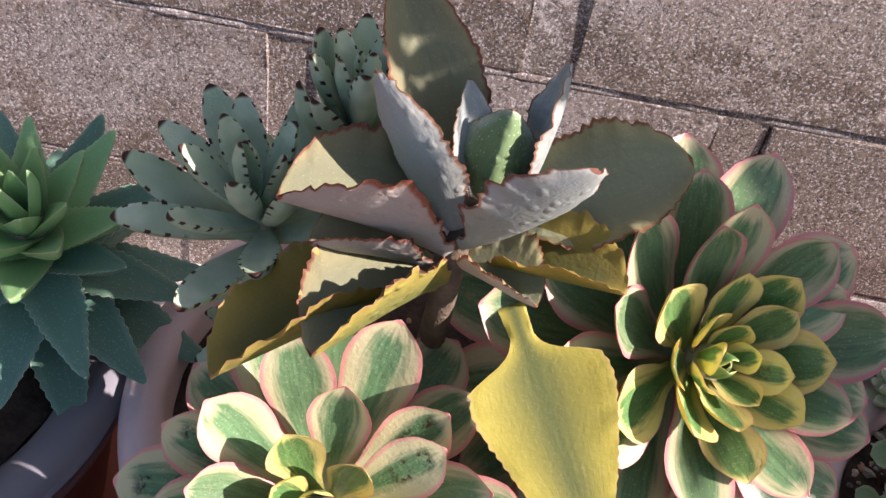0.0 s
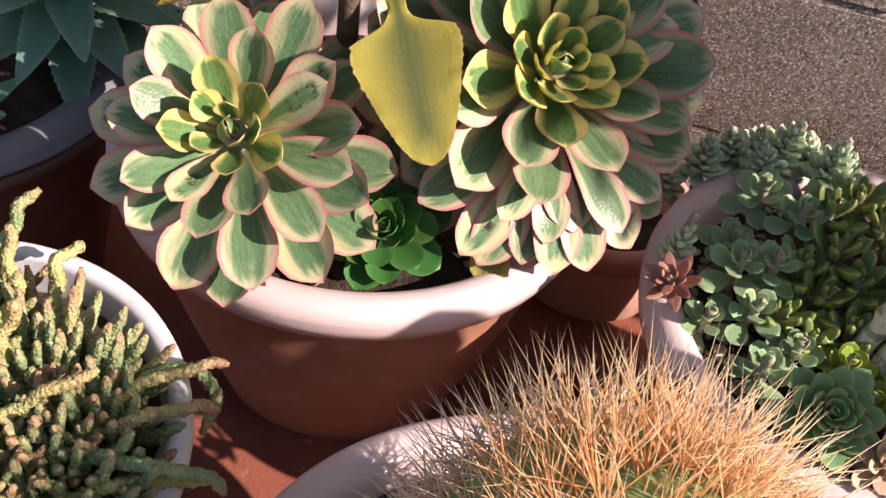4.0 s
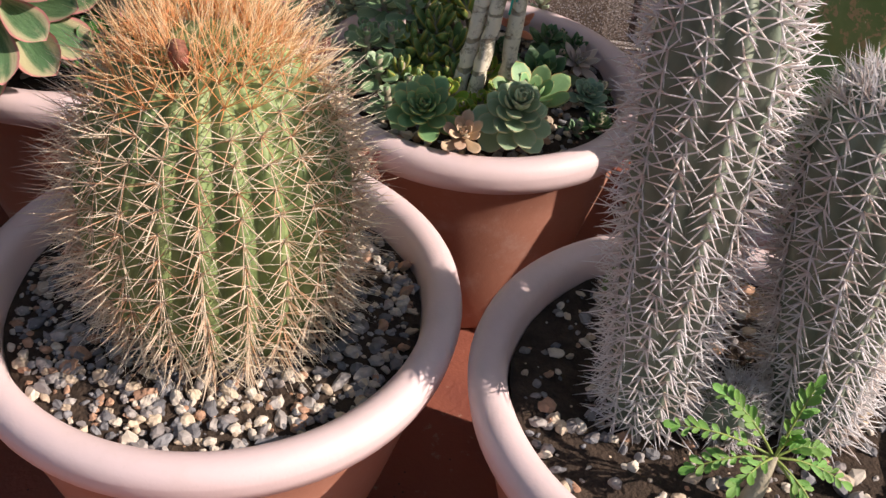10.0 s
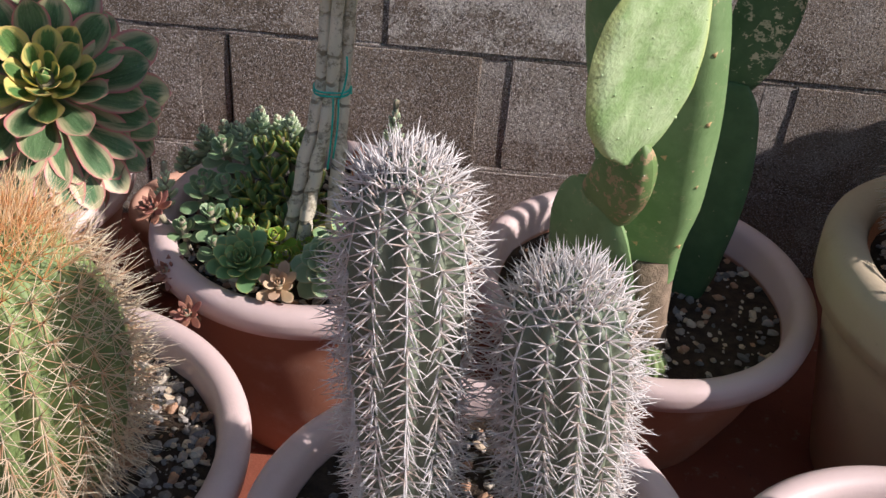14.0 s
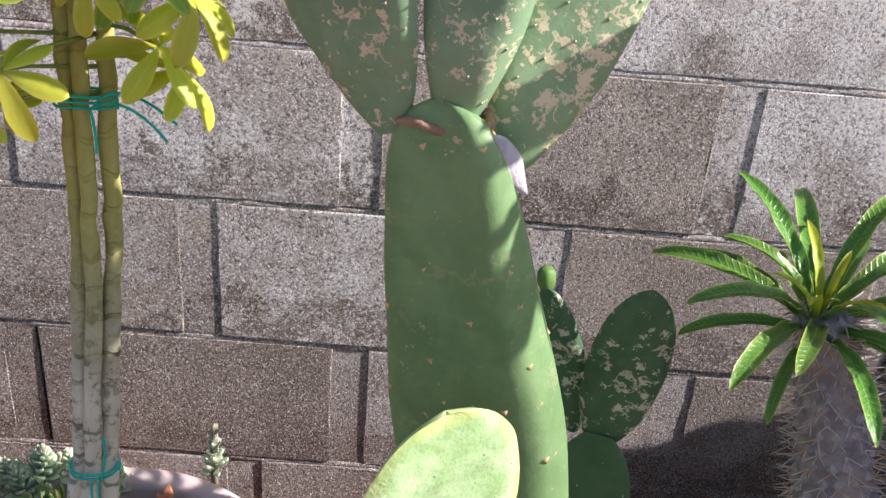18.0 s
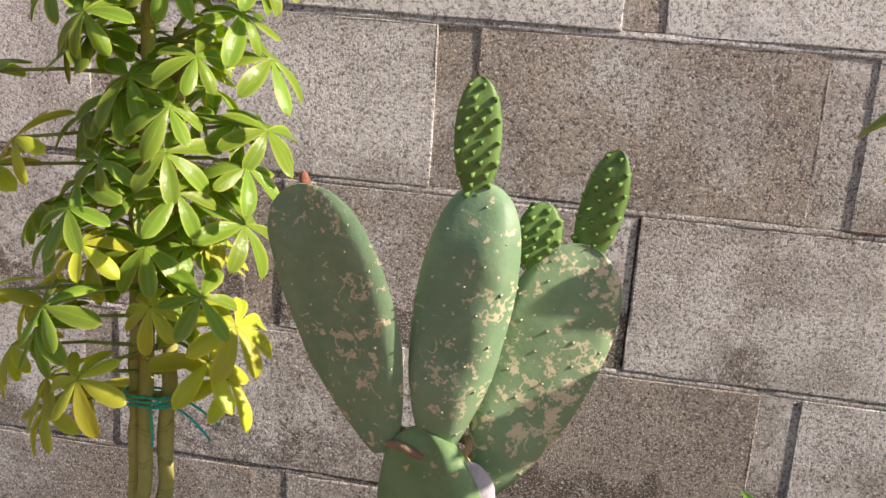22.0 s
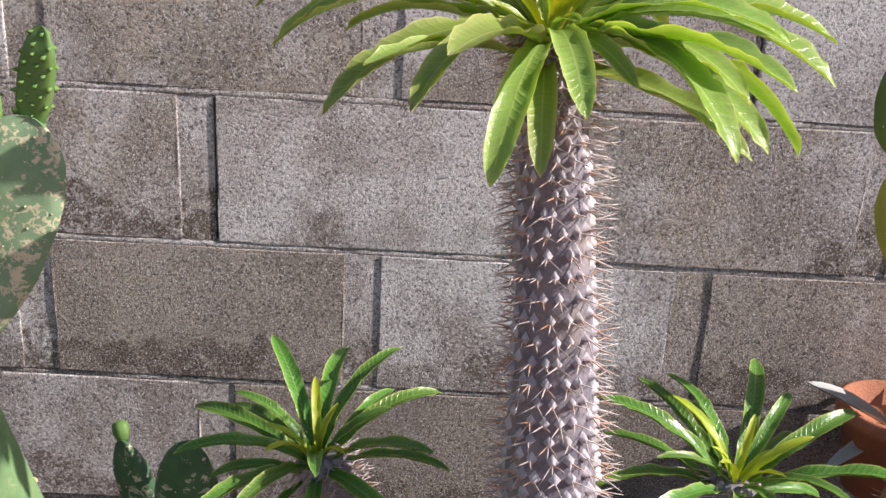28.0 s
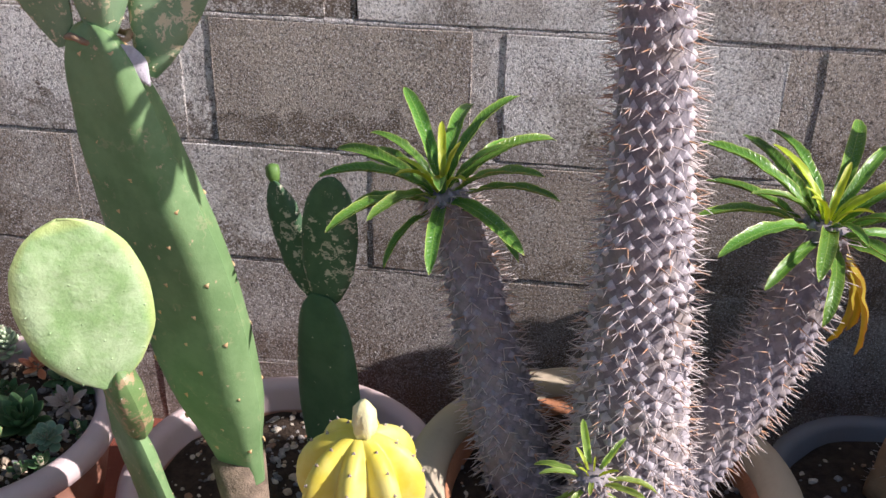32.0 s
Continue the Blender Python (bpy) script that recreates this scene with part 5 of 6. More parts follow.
for i, (x, y, s) in enumerate(((1.409, -0.283, 0.8), (1.443, -0.293, 0.75), (1.424, -0.315, 0.6), (1.465, -0.457, 0.65), (1.473, -0.374, 0.5), (1.440, -0.470, 0.55), (1.350, -0.330, 0.8), (1.425, -0.262, 0.6))):
    succ("dark_jade", x, y, 0.420 + 0.04 * s, (0.15, -0.3, 0.9), 20, 6, 1.1 * s, 21 + i, "deep green small succulent shoot", leaves=L_DEEP, h=0.025)
q = random.Random(77)
for i, (x, y, z, s) in enumerate(((1.267, -0.414, 0.478, 1.1), (1.245, -0.398, 0.490, 1.1), (1.289, -0.398, 0.488, 1.1), (1.238, -0.438, 0.472, 1.0), (1.277, -0.340, 0.525, 1.0), (1.258, -0.355, 0.520, 1.0), (1.300, -0.345, 0.515, 1.0), (1.292, -0.430, 0.470, 1.0), (1.270, -0.380, 0.505, 1.1), (1.262, -0.450, 0.465, 0.9), (1.318, -0.372, 0.490, 0.9))):
    succ("finger_jade", x, y, z, (q.uniform(-0.25, 0.25), -0.3 + q.uniform(-0.2, 0.2), 1), 12, 26, 1.08 * s, 40 + i, "glossy green finger jade shoot with red-tipped leaves", leaves=L_JADE, e0=86, h=0.030)
for i, (x, y, z, s) in enumerate(((1.291, -0.466, 0.468, 1.0), (1.332, -0.428, 0.480, 0.95), (1.328, -0.470, 0.462, 0.9), (1.310, -0.492, 0.462, 0.9), (1.345, -0.455, 0.470, 0.9), (1.305, -0.512, 0.458, 0.8))):
    succ("lime_jade", x, y, z, (q.uniform(-0.2, 0.2), -0.4, 1), 15, 16, 1.1 * s, 60 + i, "lime green jade shoot with reddish leaf edges", leaves=L_LIME, h=0.03)
for i, (x, y, z) in enumerate(((1.159, -0.271, 0.490), (1.204, -0.272, 0.500), (1.231, -0.252, 0.514), (1.272, -0.255, 0.512), (1.179, -0.245, 0.485), (1.248, -0.227, 0.490), (1.211, -0.222, 0.480), (1.291, -0.227, 0.480), (1.135, -0.282, 0.460))):
    succ("pale_sedum", x, y, z, (q.uniform(-0.3, 0.2), q.uniform(-0.5, -0.1), 1), 44, 10, 1.2, 80 + i, "pale mint green sedum shoot with pointed leaves", leaves=L_PALE, e0=80, h=0.05)
for i, (x, y, z, h) in enumerate(((1.404, -0.191, 0.510, 0.075), (1.150, -0.410, 0.515, 0.06))):
    succ("sedum_stalk", x, y, z, (0.05, -0.1, 1), 30, 28, 0.95, 95 + i, "upright pale green sedum stalk by the pot rim", leaves=L_PALE, e0=80, h=h)

# ---- schefflera ----
M_SCHEF = leaf_mat("schefflera leaf", (0.28, 0.41, 0.06), (0.44, 0.54, 0.10), (0.60, 0.64, 0.18), 0.5, 1.0, 0.93, 0.99, 0.22, 0.25, 0.48, veins=0.5)
M_SCHEFY = leaf_mat("yellow-green schefflera leaf", (0.54, 0.58, 0.07), (0.64, 0.65, 0.10), (0.64, 0.63, 0.14), 0.5, 1.0, 0.95, 0.99, 0.36, 0.15, 0.4, veins=0.4)
def mat_bark():
    m = Mat("ringed stem bark", 0.75, 0.3)
    u, v, _ = m.xyz(m.tc.outputs["UV"])
    z = m.xyz(m.tc.outputs["Object"])[2]
    col = m.mix(m.ramp(m.noise(35, 5, 0.7), 0.35, 0.65), (0.40, 0.36, 0.25), (0.26, 0.25, 0.12))
    col = m.mix(m.ramp(m.math("ADD", z, m.math("MULTIPLY", m.noise(14, 3), 0.25)), 0.72, 1.0), (0.74, 0.68, 0.54), col)
    rings = m.ramp(m.math("SINE", m.math("ADD", m.math("MULTIPLY", z, 190.0), m.math("MULTIPLY", m.noise(20, 3), 9.0))), 0.82, 0.95)
    col = m.mix(m.math("MULTIPLY", m.math("MULTIPLY", rings, m.ramp(m.noise(40, 4), 0.42, 0.56)), 0.7), col, (0.15, 0.11, 0.06))
    col = m.mix(m.math("MULTIPLY", m.ramp(m.noise(60, 5, 0.8, None, 3.0), 0.50, 0.62), 0.7), col, (0.17, 0.14, 0.08))
    col = m.mix(m.math("MULTIPLY", m.ramp(z, 0.70, 0.92), 0.75), col, (0.44, 0.43, 0.11))
    m.color(col).bump(m.math("ADD", m.noise(90, 4), m.math("MULTIPLY", rings, -1.0)), 0.0015, 0.8)
    return m.m
M_BARK = mat_bark()
M_PETIOLE = mat_soft("green petiole", (0.28, 0.34, 0.08), (0.22, 0.3, 0.08), 60, 0.5, 0.001)
M_TWINE = mat_soft("green plastic twine", (0.015, 0.52, 0.42), (0.03, 0.44, 0.36), 120, 0.45, 0.001)

def schefflera():
    p = thing("schefflera", (0, 0, 0), "potted schefflera with three tied stems and glossy palmate leaves", "plant")
    q = random.Random(14)
    stems = [
        ([(1.296, -0.448, 0.415), (1.312, -0.430, 0.50), (1.336, -0.398, 0.64), (1.344, -0.370, 0.85), (1.347, -0.372, 1.0), (1.350, -0.372, 1.22)], 0.0082),
        ([(1.316, -0.455, 0.415), (1.328, -0.440, 0.50), (1.348, -0.408, 0.63), (1.357, -0.384, 0.83), (1.361, -0.380, 1.0), (1.366, -0.378, 1.34)], 0.0078),
        ([(1.352, -0.442, 0.415), (1.357, -0.425, 0.52), (1.360, -0.392, 0.65), (1.371, -0.368, 0.85), (1.377, -0.368, 1.0), (1.388, -0.366, 1.3)], 0.0084),
    ]
    for pts, r in stems:
        P = [Vector(a) for a in pts]
        fine = []
        for i in range(len(P) - 1):
            for k in range(9):
                fine.append(P[i].lerp(P[i + 1], k / 9) + Vector((q.uniform(-1, 1), q.uniform(-1, 1), 0)) * 0.0012)
        fine.append(P[-1])
        v, f, u = tube(fine, [r * (1.12 - 0.42 * i / len(fine)) * (q.uniform(0.93, 1.05) + (0.10 if i % 4 == 0 else 0)) for i in range(len(fine))], 14)
        put_part("stem", raw_mesh("stem", v, f, M_BARK, u), p)
    green, yellow = [], []
    for b, c in ((-0.6, 0.35), (-1.0, -0.35), (-0.3, -0.2), (-0.8, 0.2)):
        v, f, u = leaf(0.047, 0.0080, OBOVATE, 0.0012, b, c, 14, 6)
        green.append(raw_mesh("leaflet", v, f, M_SCHEF, u)); yellow.append(raw_mesh("leaflet", v, f, M_SCHEFY, u))
    def palm(base, out, s, mats, reach=0.0):
        base, out = Vector(base), Vector(out).normalized()
        ln = reach or q.uniform(0.035, 0.092) * s
        hub = base + out * ln + Vector((0, 0, 0.012))
        v, f, u = tube([base, base.lerp(hub, 0.5) + Vector((0, 0, 0.004)), hub], [0.0022, 0.0017, 0.0015], 6)
        whorl = put_part("palmate_leaf", raw_mesh("petiole", v, f, M_PETIOLE, u), p)
        n = q.choice((6, 7, 7, 8))
        face = (out * 0.55 + Vector((0, -0.15, 0.75))).normalized()
        fr = frame_at(face)
        a0 = q.uniform(0, 6.28)
        for i in range(n):
            a = a0 + 6.283 * i / n
            d = fr @ Vector((math.cos(a), math.sin(a), q.uniform(-0.35, 0.05)))
            sc = s * q.uniform(0.75, 1.08)
            put_part("leaflet", q.choice(mats), whorl, aim(hub, hub + d * 0.047 * sc, face, 0.047))
    for i in range(80):
        z = 1.05 + 0.38 * (i / 79) ** 0.95 + q.uniform(-0.015, 0.015)
        st = stems[i % 3][0]
        bx = st[-2][0] + (st[-1][0] - st[-2][0]) * min(1, (z - 1.0) / 0.3)
        a = i * 2.39996 + q.uniform(-0.4, 0.4)
        out = (math.cos(a), math.sin(a) * 0.85, q.uniform(-0.15, 0.45))
        lim = q.uniform(0.80, 1.12)
        mats = yellow if (z < 1.10 and q.random() < 0.62) or (math.cos(a) > 0.35 and q.random() < 0.14) else green
        palm((bx, -0.372, z), out, lim, mats)
    for tgt, mats in (((1.44, -0.375, 0.985), yellow), ((1.43, -0.40, 1.01), yellow), ((1.27, -0.40, 0.975), yellow), ((1.29, -0.36, 0.95), yellow), ((1.25, -0.38, 1.05), yellow), ((1.235, -0.40, 1.0), yellow), ((1.225, -0.42, 1.055), yellow), ((1.215, -0.39, 1.16), yellow), ((1.21, -0.40, 1.24), green), ((1.255, -0.41, 1.19), yellow), ((1.28, -0.42, 0.955), yellow), ((1.46, -0.41, 1.05), yellow), ((1.48, -0.39, 1.27), green), ((1.475, -0.41, 1.34), green), ((1.275, -0.42, 1.03), green), ((1.33, -0.45, 1.0), yellow), ((1.30, -0.45, 1.06), green), ((1.24, -0.35, 1.12), green), ((1.47, -0.37, 1.21), green), ((1.455, -0.38, 1.13), green)):
        b = Vector((1.372, -0.372, tgt[2] + 0.02))
        palm(b, Vector(tgt) - b, 1.08, mats, (Vector(tgt) - b).length * 0.95)
schefflera()

def twine(at, rx, ry, turns, tails, label):
    p = thing("twine_tie", at, label, "twine")
    pts = [(rx * math.cos(a), ry * math.sin(a), 0.0022 * (a - math.pi * turns) / math.pi + 0.001 * math.sin(3 * a)) for a in np.linspace(0, 2 * math.pi * turns, 26 * turns)]
    v, f, u = tube(pts, [0.0012] * len(pts), 6)
    put_part("loop", raw_mesh("loop", v, f, M_TWINE, u), p)
    for a, b, c in tails:
        v, f, u = tube(bez(a, b, c, 14), [0.0012] * 14, 5)
        put_part("tail", raw_mesh("tail", v, f, M_TWINE, u), p)
twine((1.361, -0.374, 0.970), 0.024, 0.016, 3, [((0.012, -0.02, 0), (0.035, -0.03, 0.035), (0.075, -0.02, -0.008)), ((0.012, -0.02, 0), (0.04, -0.03, 0.02), (0.068, -0.025, -0.02)), ((0.010, -0.02, 0), (0.016, -0.026, -0.02), (0.013, -0.024, -0.035))], "turquoise twine tied round the schefflera stems")
twine((1.348, -0.402, 0.632), 0.021, 0.020, 2, [((0.012, -0.022, 0), (0.022, -0.026, 0.03), (0.018, -0.02, 0.05)), ((0.004, -0.024, 0), (0.006, -0.03, -0.03), (0.0, -0.035, -0.085)), ((0.010, -0.024, 0), (0.012, -0.03, -0.03), (0.006, -0.035, -0.07))], "turquoise twine tied low round the schefflera stems")

# weed with lobed leaves
M_WEED = leaf_mat("weed leaf", (0.17, 0.36, 0.07), (0.22, 0.43, 0.09), (0.24, 0.42, 0.10), 0.5, 1.0, 0.95, 0.99, 0.5, 0.1, 0.3)
def weed():
    at = Vector((1.545, -0.955, 0.425))
    p = thing("weed", at, "young green weed with lobed leaves and a pale swollen stem", "plant")
    v, f, u = tube([(0, 0, -0.01), (0.002, 0, 0.012), (0.006, 0.004, 0.03), (0.012, 0.012, 0.052)], [0.009, 0.0085, 0.0065, 0.003], 12)
    put_part("stem", raw_mesh("stem", v, f, M_STEM, u), p, label="pale swollen stem")
    lobes = []
    for i, (w, sh) in enumerate(((0.0027, OBOVATE), (0.0032, OBOVATE), (0.0022, STRAP))):
        vl, fl, ul = leaf(0.013, w, sh, 0.0005, 0.35 - 0.3 * i, 0.3, 8, 4, seed=i)
        lobes.append(raw_mesh("lobe", vl, fl, M_WEED, ul))
    q = random.Random(5)
    for tip in ((-0.060, 0.015, 0.070), (-0.045, 0.0, 0.045), (0.045, 0.02, 0.055), (0.028, 0.03, 0.105), (0.05, -0.02, 0.02), (0.058, -0.03, 0.0), (0.012, 0.0, 0.085), (-0.03, 0.03, 0.09), (0.065, 0.01, 0.035), (-0.02, -0.02, 0.055)):
        a, b = Vector((0.012, 0.012, 0.05)), Vector(tip)
        pts = bez(a, (a + b) / 2 + Vector((0, 0, 0.012)), b, 11)
        v, f, u = tube(pts, [0.0012 - 0.00008 * i for i in range(11)], 5)
        twig = put_part("twig", raw_mesh("twig", v, f, M_PETIOLE, u), p)
        for i in range(3, 11):
            d = (pts[min(10, i + 1)] - pts[i - 1]).normalized()
            s = d.cross(Vector((0, -0.5, 0.85))).normalized()
            for k in (-1, 1):
                if q.random() < 0.12:
                    continue
                ln = 0.0125 * q.uniform(0.6, 1.2) * (1.0 - 0.25 * abs(i - 6) / 4)
                t = pts[i] + (d * q.uniform(0.7, 1.3) + s * k * 0.75 + Vector((0, 0, q.uniform(-0.3, 0.4)))).normalized() * ln
                put_part("lobe", q.choice(lobes), twig, aim(pts[i], t, (q.uniform(-0.3, 0.3), -0.5, 0.85), 0.013))
        put_part("lobe", lobes[1], twig, aim(pts[10], pts[10] + d * 0.013, (0, -0.5, 0.85), 0.013))
weed()

# ---- prickly pears ----
def mat_nopal(name, a, b, scar, amount, edge=None):
    m = Mat(name, 0.5, 0.4)
    col = m.mix(m.ramp(m.noise(22, 5, 0.65), 0.36, 0.64), a, b)
    u, v, _ = m.xyz(m.tc.outputs["UV"])
    if edge:
        d = m.math("ABSOLUTE", m.math("SUBTRACT", m.math("MULTIPLY", v, 2.0), 1.0))
        col = m.mix(m.math("MULTIPLY", m.ramp(m.math("MAXIMUM", d, m.ramp(u, 0.75, 1.0)), 0.78, 1.0), 0.5), col, edge)
    if amount:
        n = m.noise(48, 5, 0.7, None, 2.0)
        w = m.noise(95, 4, 0.7, None, 5.0)
        k = m.math("MULTIPLY", m.ramp(n, 0.63 - amount * 0.1, 0.655 - amount * 0.1), m.ramp(w, 0.44, 0.52))
        lines = m.math("MULTIPLY", m.ramp(m.math("ABSOLUTE", m.math("SUBTRACT", m.noise(22, 4, 0.6, None, 7.0), 0.5)), 0.016, 0.006), m.ramp(m.noise(26, 3, 0.6, None, 11.0), 0.52, 0.56))
        col = m.mix(m.math("MAXIMUM", k, m.math("MULTIPLY", lines, 0.8 if amount > 0.3 else 0.2)), col, scar)
    m.color(col).bump(m.math("ADD", m.noise(40, 4), m.math("MULTIPLY", m.noise(300, 2), 0.25)), 0.0045 if edge else 0.0016, 0.5)
    m.rough(m.math("ADD", 0.42, m.math("MULTIPLY", m.noise(60, 3), 0.2)))
    return m.m
M_NOPAL = mat_nopal("prickly pear skin", (0.185, 0.30, 0.165), (0.24, 0.36, 0.20), (0.66, 0.59, 0.38), 0.5)
M_NOPALM = mat_nopal("prickly pear trunk pad", (0.155, 0.265, 0.105), (0.205, 0.325, 0.14), (0.55, 0.43, 0.27), -0.1)
M_NOPALR = mat_nopal("heavily scarred prickly pear skin", (0.20, 0.315, 0.17), (0.26, 0.375, 0.21), (0.68, 0.60, 0.40), 0.95)
M_NOPALK = mat_nopal("scarred knot skin", (0.13, 0.22, 0.07), (0.18, 0.27, 0.1), (0.42, 0.30, 0.17), 0.7)
M_NOPALD = mat_nopal("dark prickly pear skin", (0.055, 0.12, 0.055), (0.08, 0.155, 0.075), (0.55, 0.52, 0.38), 0.75)
M_NOPALDP = mat_nopal("plain dark prickly pear skin", (0.055, 0.12, 0.055), (0.075, 0.15, 0.07), (0.5, 0.5, 0.38), 0.0)
M_NOPALY = mat_nopal("young prickly pear skin", (0.27, 0.43, 0.17), (0.46, 0.60, 0.33), (0.5, 0.5, 0.25), 0.0, (0.58, 0.64, 0.19))
M_NOPALYEL = mat_nopal("yellowing prickly pear skin", (0.5, 0.46, 0.06), (0.34, 0.40, 0.08), (0.3, 0.22, 0.08), 0.5)
M_BUDPAD = mat_nopal("new pad skin", (0.10, 0.20, 0.045), (0.16, 0.27, 0.07), (0.3, 0.3, 0.1), 0.0)
M_BUDTIP = mat_soft("fleshy green points", (0.13, 0.25, 0.06), (0.20, 0.31, 0.08), 90, 0.75, 0.001)
M_CORK = mat_soft("corky base", (0.28, 0.21, 0.15), (0.14, 0.105, 0.075), 45, 0.9, 0.004)
M_SCAR = mat_soft("grey cut scar", (0.54, 0.50, 0.53), (0.38, 0.34, 0.37), 70, 0.7, 0.002)
M_DOTO = mat_soft("rusty areoles", (0.74, 0.42, 0.20), (0.66, 0.54, 0.30), 70, 0.9, 0.001)
M_SEAM = mat_soft("tan scar tissue", (0.40, 0.27, 0.17), (0.26, 0.17, 0.10), 120, 0.9, 0.002)
M_DOT = mat_soft("areole dots", (0.62, 0.60, 0.44), (0.5, 0.42, 0.26), 200, 0.9, 0.001)

PAD = prof([(0, 0.22), (0.12, 0.52), (0.42, 0.93), (0.66, 1.0), (0.85, 0.86), (0.94, 0.62), (0.98, 0.36), (1.0, 0.04)])
OVALPAD = prof([(0, 0.18), (0.1, 0.56), (0.33, 0.94), (0.54, 1.0), (0.76, 0.88), (0.90, 0.62), (0.97, 0.35), (0.99, 0.2), (1.0, 0.03)])
TRUNK = prof([(0, 0.40), (0.08, 0.50), (0.2, 0.78), (0.38, 0.95), (0.52, 1.0), (0.757, 0.78), (0.86, 0.67), (0.915, 0.60), (0.965, 0.44), (0.985, 0.3), (1.0, 0.05)])

def foot(u):
    """Pads are thinner where they are attached."""
    s = min(1.0, max(0.0, u / 0.28))
    return 0.42 + 0.58 * s * s * (3 - 2 * s)

def pad(L, W, w, T, bend=0.15, nu=40, nv=16, seed=0.0, lump=0.03):
    V, F, U = leaf(L, W, w, T, bend, 0.0, nu, nv, blunt=0.22, split=0.5, ease=True)
    out = []
    for (x, y, z), uv in zip(V, U):
        k = 1 + lump * noise.noise((x * 9 + seed, y * 9, seed))
        z *= foot(y / L) * math.sqrt(1 + (2 * uv[1] - 1) ** 2)
        out.append((x * k, y, z + 0.0016 * noise.noise((x * 40, y * 40, seed))))
    return out, F, U

def pad_dots(L, W, w, T, bend, rows, seed, r=0.0016, h=0.0015):
    """Areoles in offset rows on both faces of a pad."""
    q = random.Random(seed)
    ch = []
    for i in range(rows):
        u = (i + 0.6) / (rows + 0.3)
        th = bend * u
        y, z = 0.0, 0.0
        for k in range(int(u * 60)):
            a = bend * (k / 60.0)
            y += L / 60 * math.cos(a); z += L / 60 * math.sin(a)
        ww = W * w(u)
        n = max(2, int(ww * 2 / (L / rows) * 0.9))
        for j in range(n):
            v = -0.85 + 1.7 * (j + (0.5 if i % 2 else 0.0)) / max(1, n - 0.5)
            if abs(v) > 0.9:
                continue
            t = T * math.sqrt(1 - v * v) * min(1.0, (1 - u) / 0.22) ** 0.5 * 0.5
            for sg in (1, -1):
                c = Vector((ww * v, y, z)) + Vector((0, -math.sin(th), math.cos(th))) * sg * t
                sd = seed * 3.7
                c = Vector((c.x * (1 + 0.03 * noise.noise((c.x * 9 + sd, c.y * 9, sd))), c.y, c.z * foot(c.y / L) * math.sqrt(1 + v * v) + 0.0016 * noise.noise((c.x * 40, c.y * 40, sd))))
                d = Vector((v * 0.5, -math.sin(th) * sg, math.cos(th) * sg))
                ch.append(spine(c - d * 0.0008, d, h * q.uniform(0.8, 1.4) + 0.001, r * q.uniform(0.7, 1.2)))
    return joined(ch)

def add_pad(p, name, base, tip, up, W, w, T, mat, bend=0.1, rows=9, seed=1, label="", dot=None, r=0.0013, h=0.0012):
    base, tip = Vector(base), Vector(tip)
    L = (tip - base).length
    v, f, u = pad(L, W, w, T, bend, seed=seed * 3.7)
    m = p.matrix_basis.inverted() @ aim(base, tip, up, L)
    ob = put_part(name, raw_mesh("pad", v, f, mat, u), p, m, label)
    v, f, u = pad_dots(L, W, w, T, bend, rows, seed, r, h)
    put_part("areole", raw_mesh("areoles", v, f, dot or M_DOT, u), ob)["kind"] = "stuff"
    return ob

nopal = thing("prickly_pear", (1.735, -0.44, 0.325), "tall scarred prickly pear with three upper pads and new growth", "cactus")
v, f, u = tube([(0.006, -0.02, 0.0), (0.0, -0.01, 0.07), (-0.010, 0.0, 0.15)], [0.031, 0.028, 0.034], 20, 7, 0.06)
put_part("woody_base", raw_mesh("woody_base", v, f, M_CORK, u), nopal, label="brown corky woody base")
add_pad(nopal, "trunk_pad", (1.733, -0.445, 0.448), (1.637, -0.457, 1.032), (-0.34, -0.94, 0.0), 0.074, TRUNK, 0.066, M_NOPALM, 0.06, 14, 2, "long flattened green trunk pad", M_DOTO, 0.0044, 0.0014)
add_pad(nopal, "pad", (1.600, -0.466, 1.000), (1.528, -0.455, 1.205), (-0.36, -0.93, 0.0), 0.050, PAD, 0.020, M_NOPAL, 0.1, 11, 3, "upper pad with corky scars", None, 0.0016, 0.0018)
add_pad(nopal, "pad", (1.640, -0.470, 1.004), (1.662, -0.468, 1.218), (-0.27, -0.96, 0.03), 0.038, PAD, 0.042, M_NOPAL, -0.05, 11, 4, "upper pad with corky scars", None, 0.0016, 0.0018)
add_pad(nopal, "pad", (1.678, -0.458, 0.972), (1.740, -0.424, 1.172), (0.08, -0.95, 0.25), 0.043, PAD, 0.020, M_NOPALR, 0.1, 11, 5, "upper pad with corky scars", None, 0.0016, 0.0018)
add_pad(nopal, "new_pad", (1.655, -0.466, 1.205), (1.652, -0.458, 1.292), (0.1, -1, 0), 0.0165, OVALPAD, 0.011, M_BUDPAD, 0.1, 11, 6, "small bright new pad with fleshy points", M_BUDTIP, 0.0032, 0.0042)
add_pad(nopal, "new_pad", (1.735, -0.430, 1.155), (1.754, -0.425, 1.245), (-0.2, -0.95, 0), 0.0165, OVALPAD, 0.011, M_BUDPAD, 0.1, 11, 7, "small bright new pad with fleshy points", M_BUDTIP, 0.0032, 0.0042)
add_pad(nopal, "new_pad", (1.699, -0.440, 1.150), (1.703, -0.432, 1.202), (0.1, -1, 0), 0.017, OVALPAD, 0.011, M_BUDPAD, 0.1, 7, 8, "small bright new pad with fleshy points", M_BUDTIP, 0.0032, 0.0042)
v, f, u = leaf(0.05, 0.012, OVAL, 0.005, 0.1, -0.3, 12, 8)
